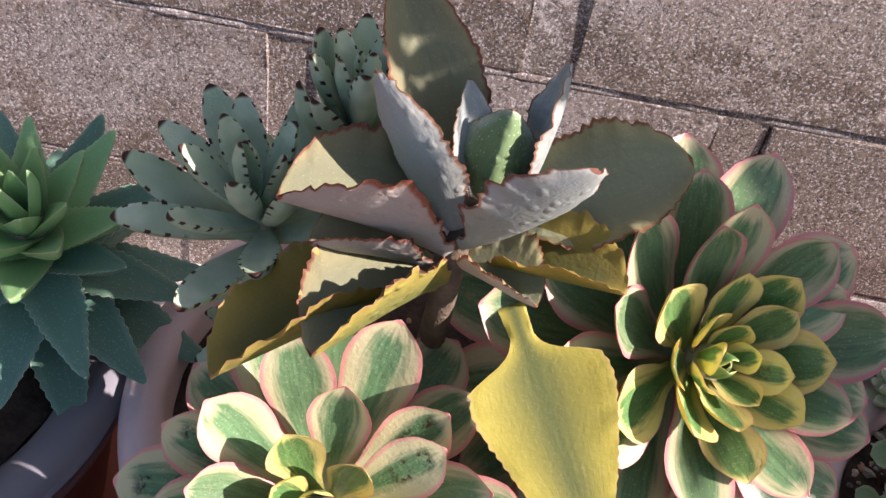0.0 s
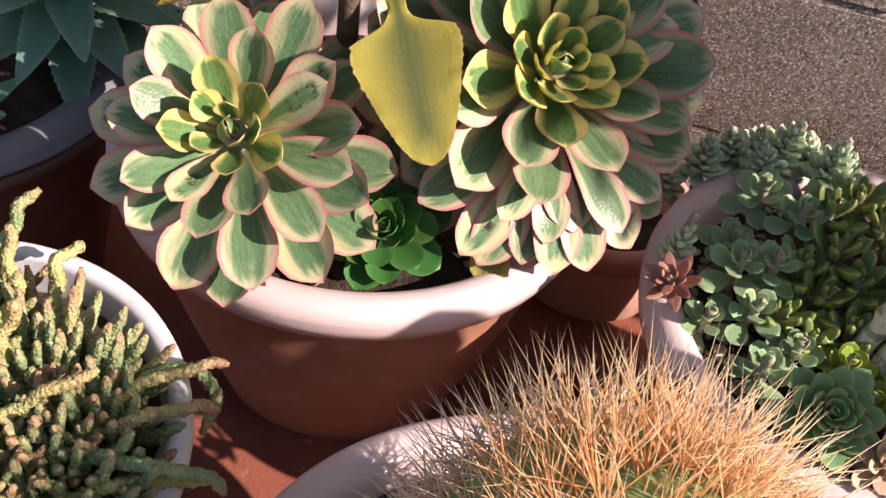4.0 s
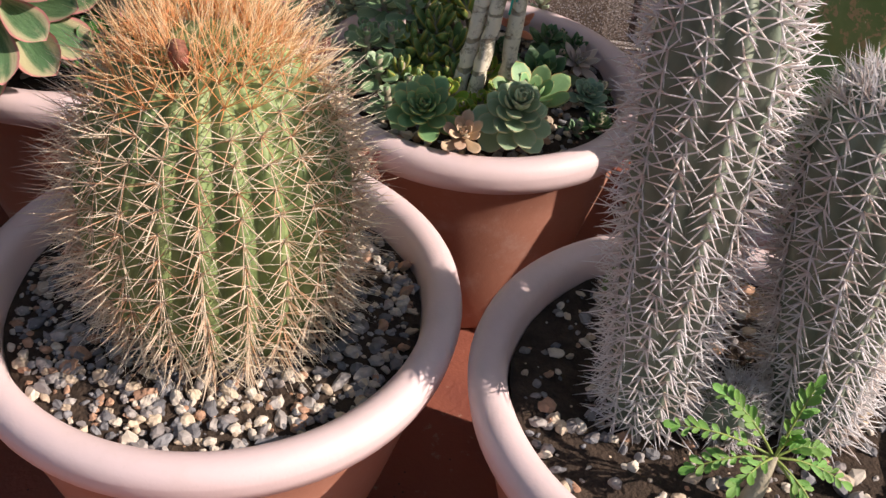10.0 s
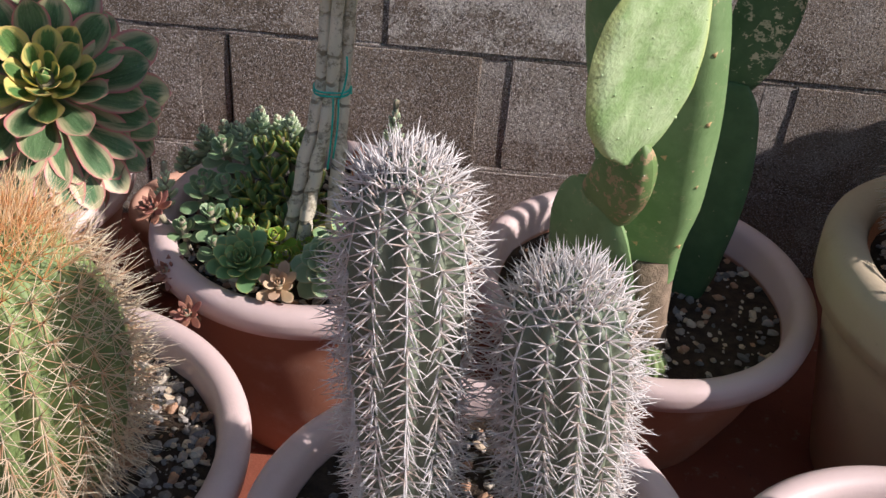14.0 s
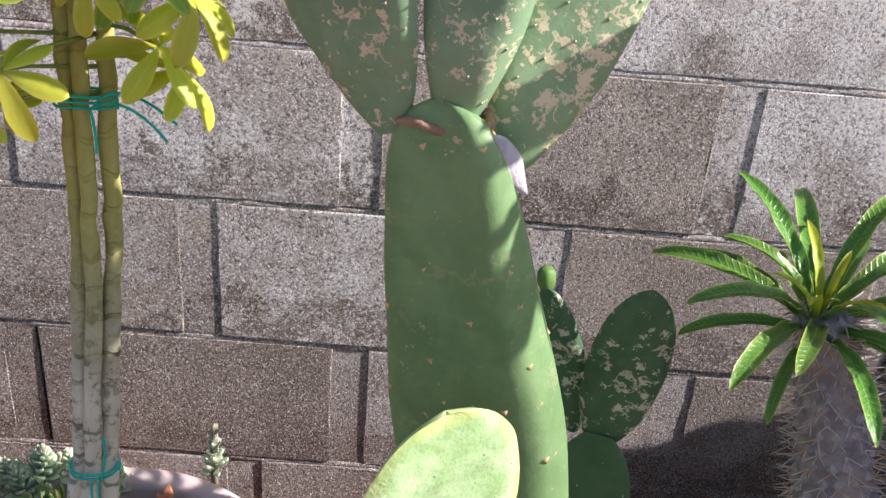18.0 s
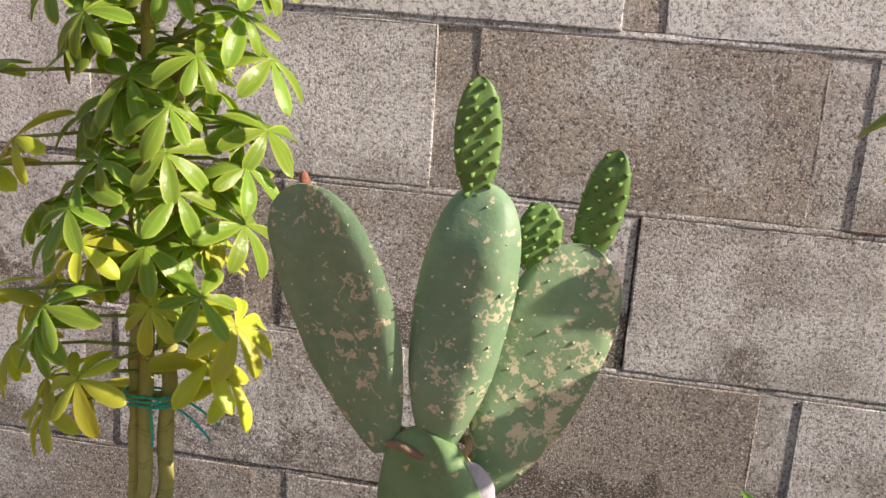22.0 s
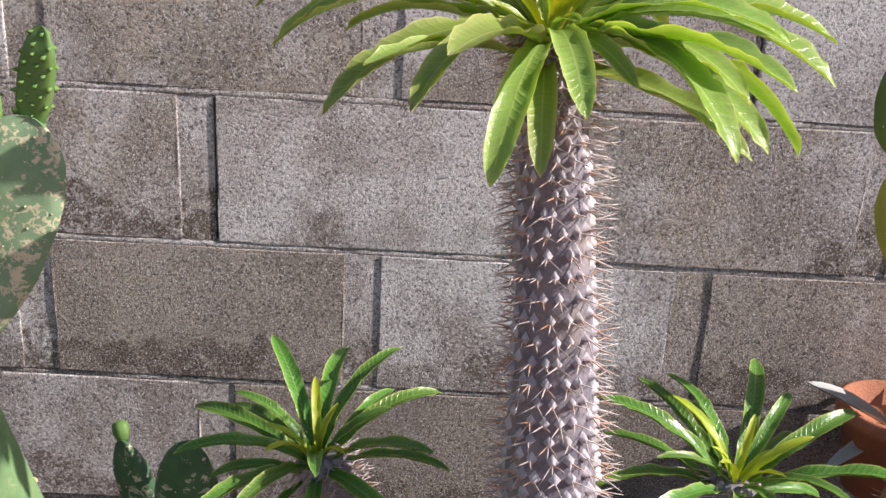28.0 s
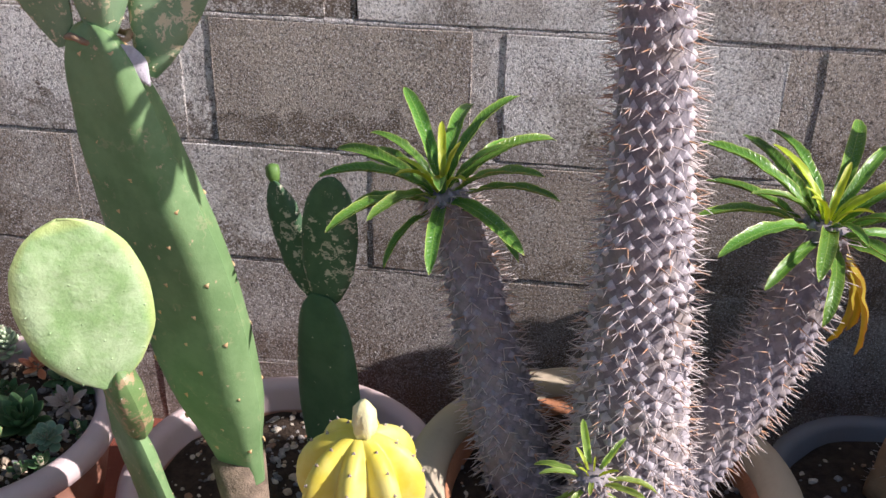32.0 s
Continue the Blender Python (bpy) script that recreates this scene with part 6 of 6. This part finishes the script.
put_part("cut_scar", raw_mesh("cut_scar", v, f, M_SCAR, u), nopal, nopal.matrix_basis.inverted() @ aim((1.693, -0.489, 0.972), (1.665, -0.483, 1.010), (0.35, -0.9, 0.25), 0.05), "pale grey healed cut")
ring = [Vector((1.634 + 0.0315 * math.cos(a), -0.463 + 0.021 * math.sin(a), 1.012 + 0.0018 * math.sin(5 * a))) for a in np.linspace(0, 2 * math.pi, 40)]
v, f, u = tube([(1.527, -0.455, 1.196), (1.526, -0.455, 1.203), (1.525, -0.455, 1.209), (1.525, -0.455, 1.211)], [0.004, 0.0045, 0.003, 0.001], 10)
put_part("dried_bud", raw_mesh("dried_bud", v, f, M_BUD, u), nopal, nopal.matrix_basis.inverted(), "dried brown bud on the pad")
v, f, u = tube(ring, [0.0036 + 0.0016 * noise.noise(p * 160) for p in ring], 8, cap=False)
put_part("joint_scar", raw_mesh("joint_scar", v, f, M_SEAM, u), nopal, nopal.matrix_basis.inverted(), "brown corky seam under the pads")
add_pad(nopal, "low_pad", (1.680, -0.530, 0.330), (1.632, -0.530, 0.632), (-0.70, -0.70, 0.0), 0.062, OVALPAD, 0.026, M_NOPALM, 0.05, 9, 9, "dark green lower pad rooted in the soil")
add_pad(nopal, "knot", (1.645, -0.540, 0.590), (1.668, -0.585, 0.702), (-0.55, -0.8, 0.15), 0.034, prof([(0, 0.6), (0.2, 0.95), (0.5, 1.0), (0.8, 0.72), (0.95, 0.4), (1.0, 0.05)]), 0.034, M_NOPALK, 0.05, 4, 31, "swollen joint flecked with brown scars")
add_pad(nopal, "young_pad", (1.656, -0.588, 0.682), (1.643, -0.614, 0.890), (0.50, -0.85, 0.2), 0.064, OVALPAD, 0.017, M_NOPALY, 0.08, 8, 11, "pale yellow-green young pad facing the light", M_NOPALY, 0.0018, 0.001)

nopal2 = thing("prickly_pear", (1.805, -0.315, 0.32), "small dark green prickly pear with pale scarred pads", "cactus")
add_pad(nopal2, "trunk_pad", (1.812, -0.315, 0.315), (1.812, -0.318, 0.650), (-0.3, -0.95, 0.05), 0.048, prof([(0, 0.5), (0.2, 0.8), (0.55, 1.0), (0.85, 0.8), (1.0, 0.3)]), 0.026, M_NOPALDP, 0.05, 9, 12, "plain dark green trunk pad")
add_pad(nopal2, "pad", (1.811, -0.320, 0.628), (1.832, -0.330, 0.818), (-0.15, -0.98, 0.05), 0.037, OVALPAD, 0.018, M_NOPALD, 0.05, 8, 13, "dark pad mottled with pale scars")
add_pad(nopal2, "pad", (1.788, -0.305, 0.635), (1.745, -0.284, 0.785), (-0.3, -0.9, 0.05), 0.025, OVALPAD, 0.018, M_NOPALD, 0.05, 8, 14, "dark pad mottled with pale scars")
v, f, u = tube([(1.745, -0.283, 0.778), (1.743, -0.283, 0.79), (1.742, -0.283, 0.801), (1.742, -0.283, 0.804)], [0.005, 0.0085, 0.008, 0.004], 12, 5, 0.12)
put_part("bud", raw_mesh("bud", v, f, M_BUDPAD, u), nopal2, nopal2.matrix_basis.inverted(), "small yellow-green bud")

# ---- pachypodiums ----
def mat_pachy(name, a, b):
    m = Mat(name, 0.8, 0.3)
    z = m.xyz(m.tc.outputs["Object"])[2]
    col = m.mix(m.ramp(m.noise(70, 4, 0.7), 0.35, 0.65), a, b)
    col = m.mix(m.math("MULTIPLY", m.ramp(m.noise(18, 3), 0.45, 0.65), 0.4), col, (0.33, 0.27, 0.2))
    m.color(col).bump(m.math("ADD", m.noise(160, 3), m.noise(60, 3)), 0.0018, 0.7)
    return m.m
M_PACHY = mat_pachy("grey pachypodium bark", (0.17, 0.155, 0.175), (0.29, 0.26, 0.275))
M_TUBER = mat_pachy("pale pachypodium tubercles", (0.40, 0.365, 0.385), (0.66, 0.60, 0.61))
M_TUBERD = mat_pachy("dark pachypodium tubercles", (0.24, 0.215, 0.24), (0.42, 0.38, 0.40))
M_THORN = mat_spine("brown grey thorns", (0.66, 0.58, 0.56), (0.86, 0.78, 0.74), (0.66, 0.36, 0.2), 0.6, 0.25)
M_PALMLEAF = leaf_mat("pachypodium leaf", (0.34, 0.46, 0.11), (0.50, 0.59, 0.20), (0.66, 0.69, 0.30), 0.5, 1.0, 0.93, 0.99, 0.22, 0.25, 0.45, cross=0.12, veins=0.85, spec=0.65)
M_PALMLEAFD = leaf_mat("dark pachypodium leaf", (0.10, 0.23, 0.035), (0.20, 0.34, 0.06), (0.50, 0.55, 0.16), 0.5, 1.0, 0.9, 0.98, 0.20, 0.2, 0.2, cross=0.2, veins=0.9, spots=0.25)
M_PALMOLD = leaf_mat("yellowing pachypodium leaf", (0.45, 0.40, 0.05), (0.55, 0.42, 0.05), (0.5, 0.3, 0.06), 0.5, 1.0, 0.93, 0.99, 0.4, 0.2, 0.3, veins=0.6)

M_PALMHEART = leaf_mat("young pachypodium leaf", (0.46, 0.53, 0.05), (0.54, 0.58, 0.08), (0.56, 0.56, 0.16), 0.5, 1.0, 0.93, 0.99, 0.35, 0.2, 0.4, veins=0.6)

def pachypodium(pts, rads, label, heart, nleaf, Lf, Wf, leafmat, thorn, seed, rows=60, per=15, group="", tilt=(0, -0.1, 1), e1=-42, old=0, pw=0.8, droop=(-0.6, -0.95, -0.4, -1.1), tips=()):
    at = Vector(pts[0])
    p = thing("pachypodium", at, label, "succulent", group)
    q = random.Random(seed)
    P = [Vector(a) - at for a in pts]
    n = 56
    fine, rad = [], []
    for i in range(n):
        s = i / (n - 1) * (len(P) - 1)
        k = min(int(s), len(P) - 2)
        a = s - k
        p0, p1, p2, p3 = P[max(0, k - 1)], P[k], P[k + 1], P[min(len(P) - 1, k + 2)]
        fine.append(0.5 * ((2 * p1) + (p2 - p0) * a + (2 * p0 - 5 * p1 + 4 * p2 - p3) * a * a + (3 * p1 - p0 - 3 * p2 + p3) * a ** 3))
        rad.append(rads[k] + (rads[k + 1] - rads[k]) * a)
    v, f, u = tube(fine, rad, 32)
    put_part("trunk", raw_mesh("trunk", v, f, M_PACHY, u), p)
    length = sum((fine[i + 1] - fine[i]).length for i in range(n - 1))
    bumps, thorns = [], []
    step = length / rows
    ga = 2 * math.pi / per
    for i in range(rows):
        s = (i + 0.5) / rows * (n - 1)
        k = min(int(s), n - 2)
        c = fine[k].lerp(fine[k + 1], s - k)
        t = (fine[k + 1] - fine[k]).normalized()
        r = rad[k]
        x = Vector((1, 0, 0)); x = (x - t * x.dot(t)).normalized()
        y = t.cross(x)
        for j in range(per):
            a = ga * (j + 0.5 * (i % 2)) + i * 0.07 + q.uniform(-0.12, 0.12)
            d = x * math.cos(a) + y * math.sin(a)
            side = t.cross(d)
            b = c + d * r
            w, hh = 2 * math.pi * r / per * 0.38, step * 0.62
            k0 = 0.0075 * (0.6 + r / 0.08)
            tipv = b + d * k0 * 0.5
            q4 = [b - d * 0.002 + side * w, b - d * 0.002 + t * hh, b - d * 0.002 - side * w, b - d * 0.002 - t * hh]
            q5 = [tipv + side * w * 0.35, tipv + t * hh * 0.3, tipv - side * w * 0.35, tipv - t * hh * 0.3]
            bumps.append((q4 + q5, [(0, 1, 5, 4), (1, 2, 6, 5), (2, 3, 7, 6), (3, 0, 4, 7), (4, 5, 6, 7)]))
            for m in range(3 if q.random() < 0.45 else 2):
                dd = d * 1.0 + side * (0.75 if m == 0 else -0.75 if m == 1 else 0) * q.uniform(0.5, 1.2) + t * q.uniform(-0.45, 0.2)
                thorns.append(spine(tipv - d * 0.001, dd, thorn * q.uniform(0.6, 1.2), 0.0009))
    V, F = joined(bumps)
    put_part("tubercles", raw_mesh("tubercles", V, F, M_TUBER if tips else M_TUBERD), p)["kind"] = "stuff"
    V, F, U = joined(thorns)
    put_part("thorns", raw_mesh("thorns", V, F, M_THORN, U), p, label="paired pale thorns")["kind"] = "stuff"
    meshes = []
    for b in droop:
        v, f, u = leaf(Lf, Wf, STRAP, 0.0022, b, 0.5, 30, 10, 0.16, 3.5, curl=1.2, crinkle=0.22, seed=b)
        meshes.append((raw_mesh("strap_leaf", v, f, leafmat, u), raw_mesh("strap_leaf", v, f, M_PALMOLD, u), raw_mesh("strap_leaf", v, f, M_PALMHEART, u)))
    crown = Matrix.Translation(Vector(heart) - at) @ frame_at(tilt).to_4x4()
    for i in range(nleaf):
        k = i / (nleaf - 1)
        a = i * 137.508 + seed * 40 + q.uniform(-8, 8)
        e = 82 + (e1 - 82) * k ** pw + q.uniform(-7, 7)
        s = (0.28 + 0.74 * min(1, k * 2.2) - 0.36 * max(0, k - 0.6) / 0.4) * q.uniform(0.86, 1.08)
        isold = i >= nleaf - old
        if isold:
            e, s, a = -44 - 6 * (i % 2), 1.05, (235, 232, 262, 205)[i % 4] + q.uniform(-8, 8)
        m = crown @ Matrix.Rotation(radians(a), 4, "Z") @ Matrix.Translation((0, 0.004 + 0.010 * k, -0.022 * k)) @ Matrix.Rotation(radians(e), 4, "X") @ Matrix.Rotation(radians(q.uniform(-18, 18)), 4, "Y") @ Matrix.Scale(s, 4)
        if tips and k > 0.2 and i % 3:
            continue
        put_part("leaf", meshes[0 if k < 0.25 else q.randrange(4)][1 if isold else 2 if k < 0.22 else 0], p, m, "yellowing old leaf" if isold else "")
    for i, tip in enumerate(tips):
        tip = Vector(tip)
        up = max(0.0, tip.normalized().z)
        data = leaf(Lf, Wf * 1.05, STRAP, 0.0022, -1.25 + 0.9 * up + q.uniform(-0.15, 0.15), 0.4, 30, 10, 0.12, 3.5, curl=1.2, crinkle=0.2, seed=i * 1.7)
        base = Vector((tip.x, tip.y, 0)).normalized() * 0.008
        face = Vector((q.uniform(-0.3, 0.3), q.uniform(-0.5, -0.1), 1)) if up < 0.8 else Vector((0, -1, 0.2))
        put_part("leaf", raw_mesh("strap_leaf", *data[:2], leafmat, data[2]), p, Matrix.Translation(Vector(heart) - at) @ lay(base, tip, face, data, 30, 10))
    return p

CROWN = [(-0.234, 0.038, 0.003), (-0.216, 0.014, -0.023), (-0.184, -0.038, 0.010), (-0.185, 0.087, 0.034), (-0.152, 0.14, 0.045), (-0.085, 0.19, 0.083), (-0.085, 0.15, 0.064), (-0.015, 0.02, 0.088), (0.01, 0.035, 0.091), (0.067, 0.062, 0.086), (0.083, 0.035, 0.069), (0.156, 0.094, 0.071), (0.142, 0.034, 0.056), (0.139, -0.031, 0.048), (0.154, -0.087, 0.017), (0.19, -0.089, -0.011), (0.21, -0.027, 0.009), (0.111, -0.153, -0.052), (0.141, -0.121, -0.053), (0.053, -0.098, -0.019), (0.011, -0.158, -0.028), (-0.045, -0.130, -0.084), (-0.1, -0.133, -0.035), (-0.163, -0.093, -0.05), (-0.061, 0.035, 0.062), (0.012, -0.077, 0.021), (0.122, -0.126, -0.019)]
pachypodium([(2.196, -0.425, 0.43), (2.198, -0.430, 0.52), (2.194, -0.430, 0.62), (2.190, -0.434, 0.76), (2.180, -0.438, 0.95), (2.162, -0.441, 1.15), (2.150, -0.443, 1.262)], [0.068, 0.066, 0.060, 0.0495, 0.036, 0.0285, 0.026], "tall thorny grey pachypodium trunk with a crown of strap leaves", (2.149, -0.443, 1.262), 48, 0.222, 0.0155, M_PALMLEAF, 0.022, 3, 66, 16, "pachypodiums in the urn", (0.08, -0.10, 1), 6, pw=0.5, droop=(-0.85, -1.15, -0.6, -1.35), tips=CROWN)
pachypodium([(2.096, -0.425, 0.43), (2.060, -0.402, 0.52), (2.028, -0.381, 0.62), (1.994, -0.371, 0.75), (1.966, -0.368, 0.828)], [0.043, 0.042, 0.036, 0.028, 0.022], "young thorny pachypodium leaning out of the urn", (1.964, -0.368, 0.829), 27, 0.158, 0.0092, M_PALMLEAFD, 0.021, 5, 34, 12, "pachypodiums in the urn", (-0.1, -0.2, 1), 24, droop=(-1.0, -1.35, -0.8, -1.2))
pachypodium([(2.230, -0.420, 0.43), (2.272, -0.402, 0.52), (2.330, -0.380, 0.61), (2.368, -0.365, 0.72), (2.384, -0.360, 0.82)], [0.045, 0.043, 0.038, 0.031, 0.023], "young thorny pachypodium with some yellowing leaves", (2.384, -0.360, 0.820), 31, 0.163, 0.0094, M_PALMLEAFD, 0.021, 7, 34, 12, "pachypodiums in the urn", (0.1, -0.2, 1), 15, old=3, droop=(-1.0, -1.35, -0.8, -1.2))
pachypodium([(2.150, -0.545, 0.44), (2.154, -0.552, 0.53), (2.153, -0.556, 0.606)], [0.020, 0.022, 0.015], "tiny pachypodium seedling with a tuft of leaves", (2.153, -0.556, 0.606), 18, 0.062, 0.0042, M_PALMLEAF, 0.009, 9, 16, 11, "pachypodiums in the urn", (-0.05, -0.2, 1), -25)

# ---- things past the urn ----
make_pot(2.560, -0.330, 0.175, 0.43, "dark blue-black pot holding a spiny brown stem", M_POTDARK, 0.12, -0.03, seed=23, pebbles=60, roll=0.012)
M_RUST = mat_soft("rusty brown bark", (0.36, 0.22, 0.12), (0.26, 0.17, 0.10), 40, 0.85, 0.003)
stem = thing("opuntia_tree", (2.548, -0.30, 0.405), "spiny brown stem with yellowing prickly pear pads", "cactus")
pts = bez((-0.004, 0, 0), (0.026, 0, 0.3), (0.085, 0.0, 0.62), 30)
v, f, u = tube(pts, [0.0265 - 0.0002 * i + 0.0014 * math.sin(i * 2.3) for i in range(30)], 20, 5, 0.10)
put_part("trunk", raw_mesh("trunk", v, f, M_RUST, u), stem)
q = random.Random(3)
ch = []
for i in range(420):
    k = q.randrange(1, 29)
    a = q.uniform(0, 6.28)
    d = Vector((math.cos(a), math.sin(a), 0.1))
    ch.append(spine(pts[k] + d * 0.021, d + Vector((q.uniform(-.4, .4), q.uniform(-.4, .4), q.uniform(-.3, .4))), q.uniform(0.008, 0.018), 0.0005))
V, F, U = joined(ch)
put_part("spines", raw_mesh("spines", V, F, M_THORN, U), stem)["kind"] = "stuff"
add_pad(stem, "pad", (2.585, -0.300, 1.00), (2.500, -0.310, 1.150), (-0.2, -0.95, 0.1), 0.045, OVALPAD, 0.018, M_NOPALYEL, 0.1, 7, 21, "yellow scabby pad")
add_pad(stem, "pad", (2.512, -0.305, 1.140), (2.500, -0.310, 1.260), (0.1, -1, 0.1), 0.045, OVALPAD, 0.016, M_BUDPAD, 0.1, 7, 22, "green upper pad")

M_CLAY = mat_soft("orange clay", (0.46, 0.19, 0.10), (0.38, 0.16, 0.09), 30, 0.8, 0.002)
M_SILVER = leaf_mat("silvery aloe leaf", (0.42, 0.43, 0.40), (0.5, 0.5, 0.46), (0.55, 0.52, 0.46), 0.5, 1.0, 0.95, 0.99, 0.6, 0.4, 0.05)
hang = thing("wall_pot", (2.672, -0.085, 0.765), "small orange clay pot hung on the wall with a silvery plant", "plant pot")
v, f = lathe([(0.0, -0.12), (0.048, -0.12), (0.062, -0.02), (0.072, -0.02), (0.073, 0.0), (0.066, 0.002), (0.060, -0.03), (0.0, -0.03)], 40)
put_part("shell", raw_mesh("clay_pot", v, f, M_CLAY), hang)
v, f, u = tube([(0.0, 0.07, -0.01), (0.0, 0.088, -0.01)], [0.006, 0.006], 8)
put_part("hook", raw_mesh("hook", v, f, M_CORK, u), hang)
v, f, u = leaf(0.15, 0.013, LANCE, 0.005, -0.2, 0.4, 14, 6)
sl = raw_mesh("silver_leaf", v, f, M_SILVER, u)
for tip in ((-0.125, -0.03, 0.055), (-0.10, -0.05, -0.06), (0.05, -0.03, 0.13), (0.11, -0.02, 0.06), (-0.04, -0.06, 0.12)):
    put_part("leaf", sl, hang, aim((0, 0, -0.03), tip, (0, -0.3, 1), 0.15))
add_wall_pieces()
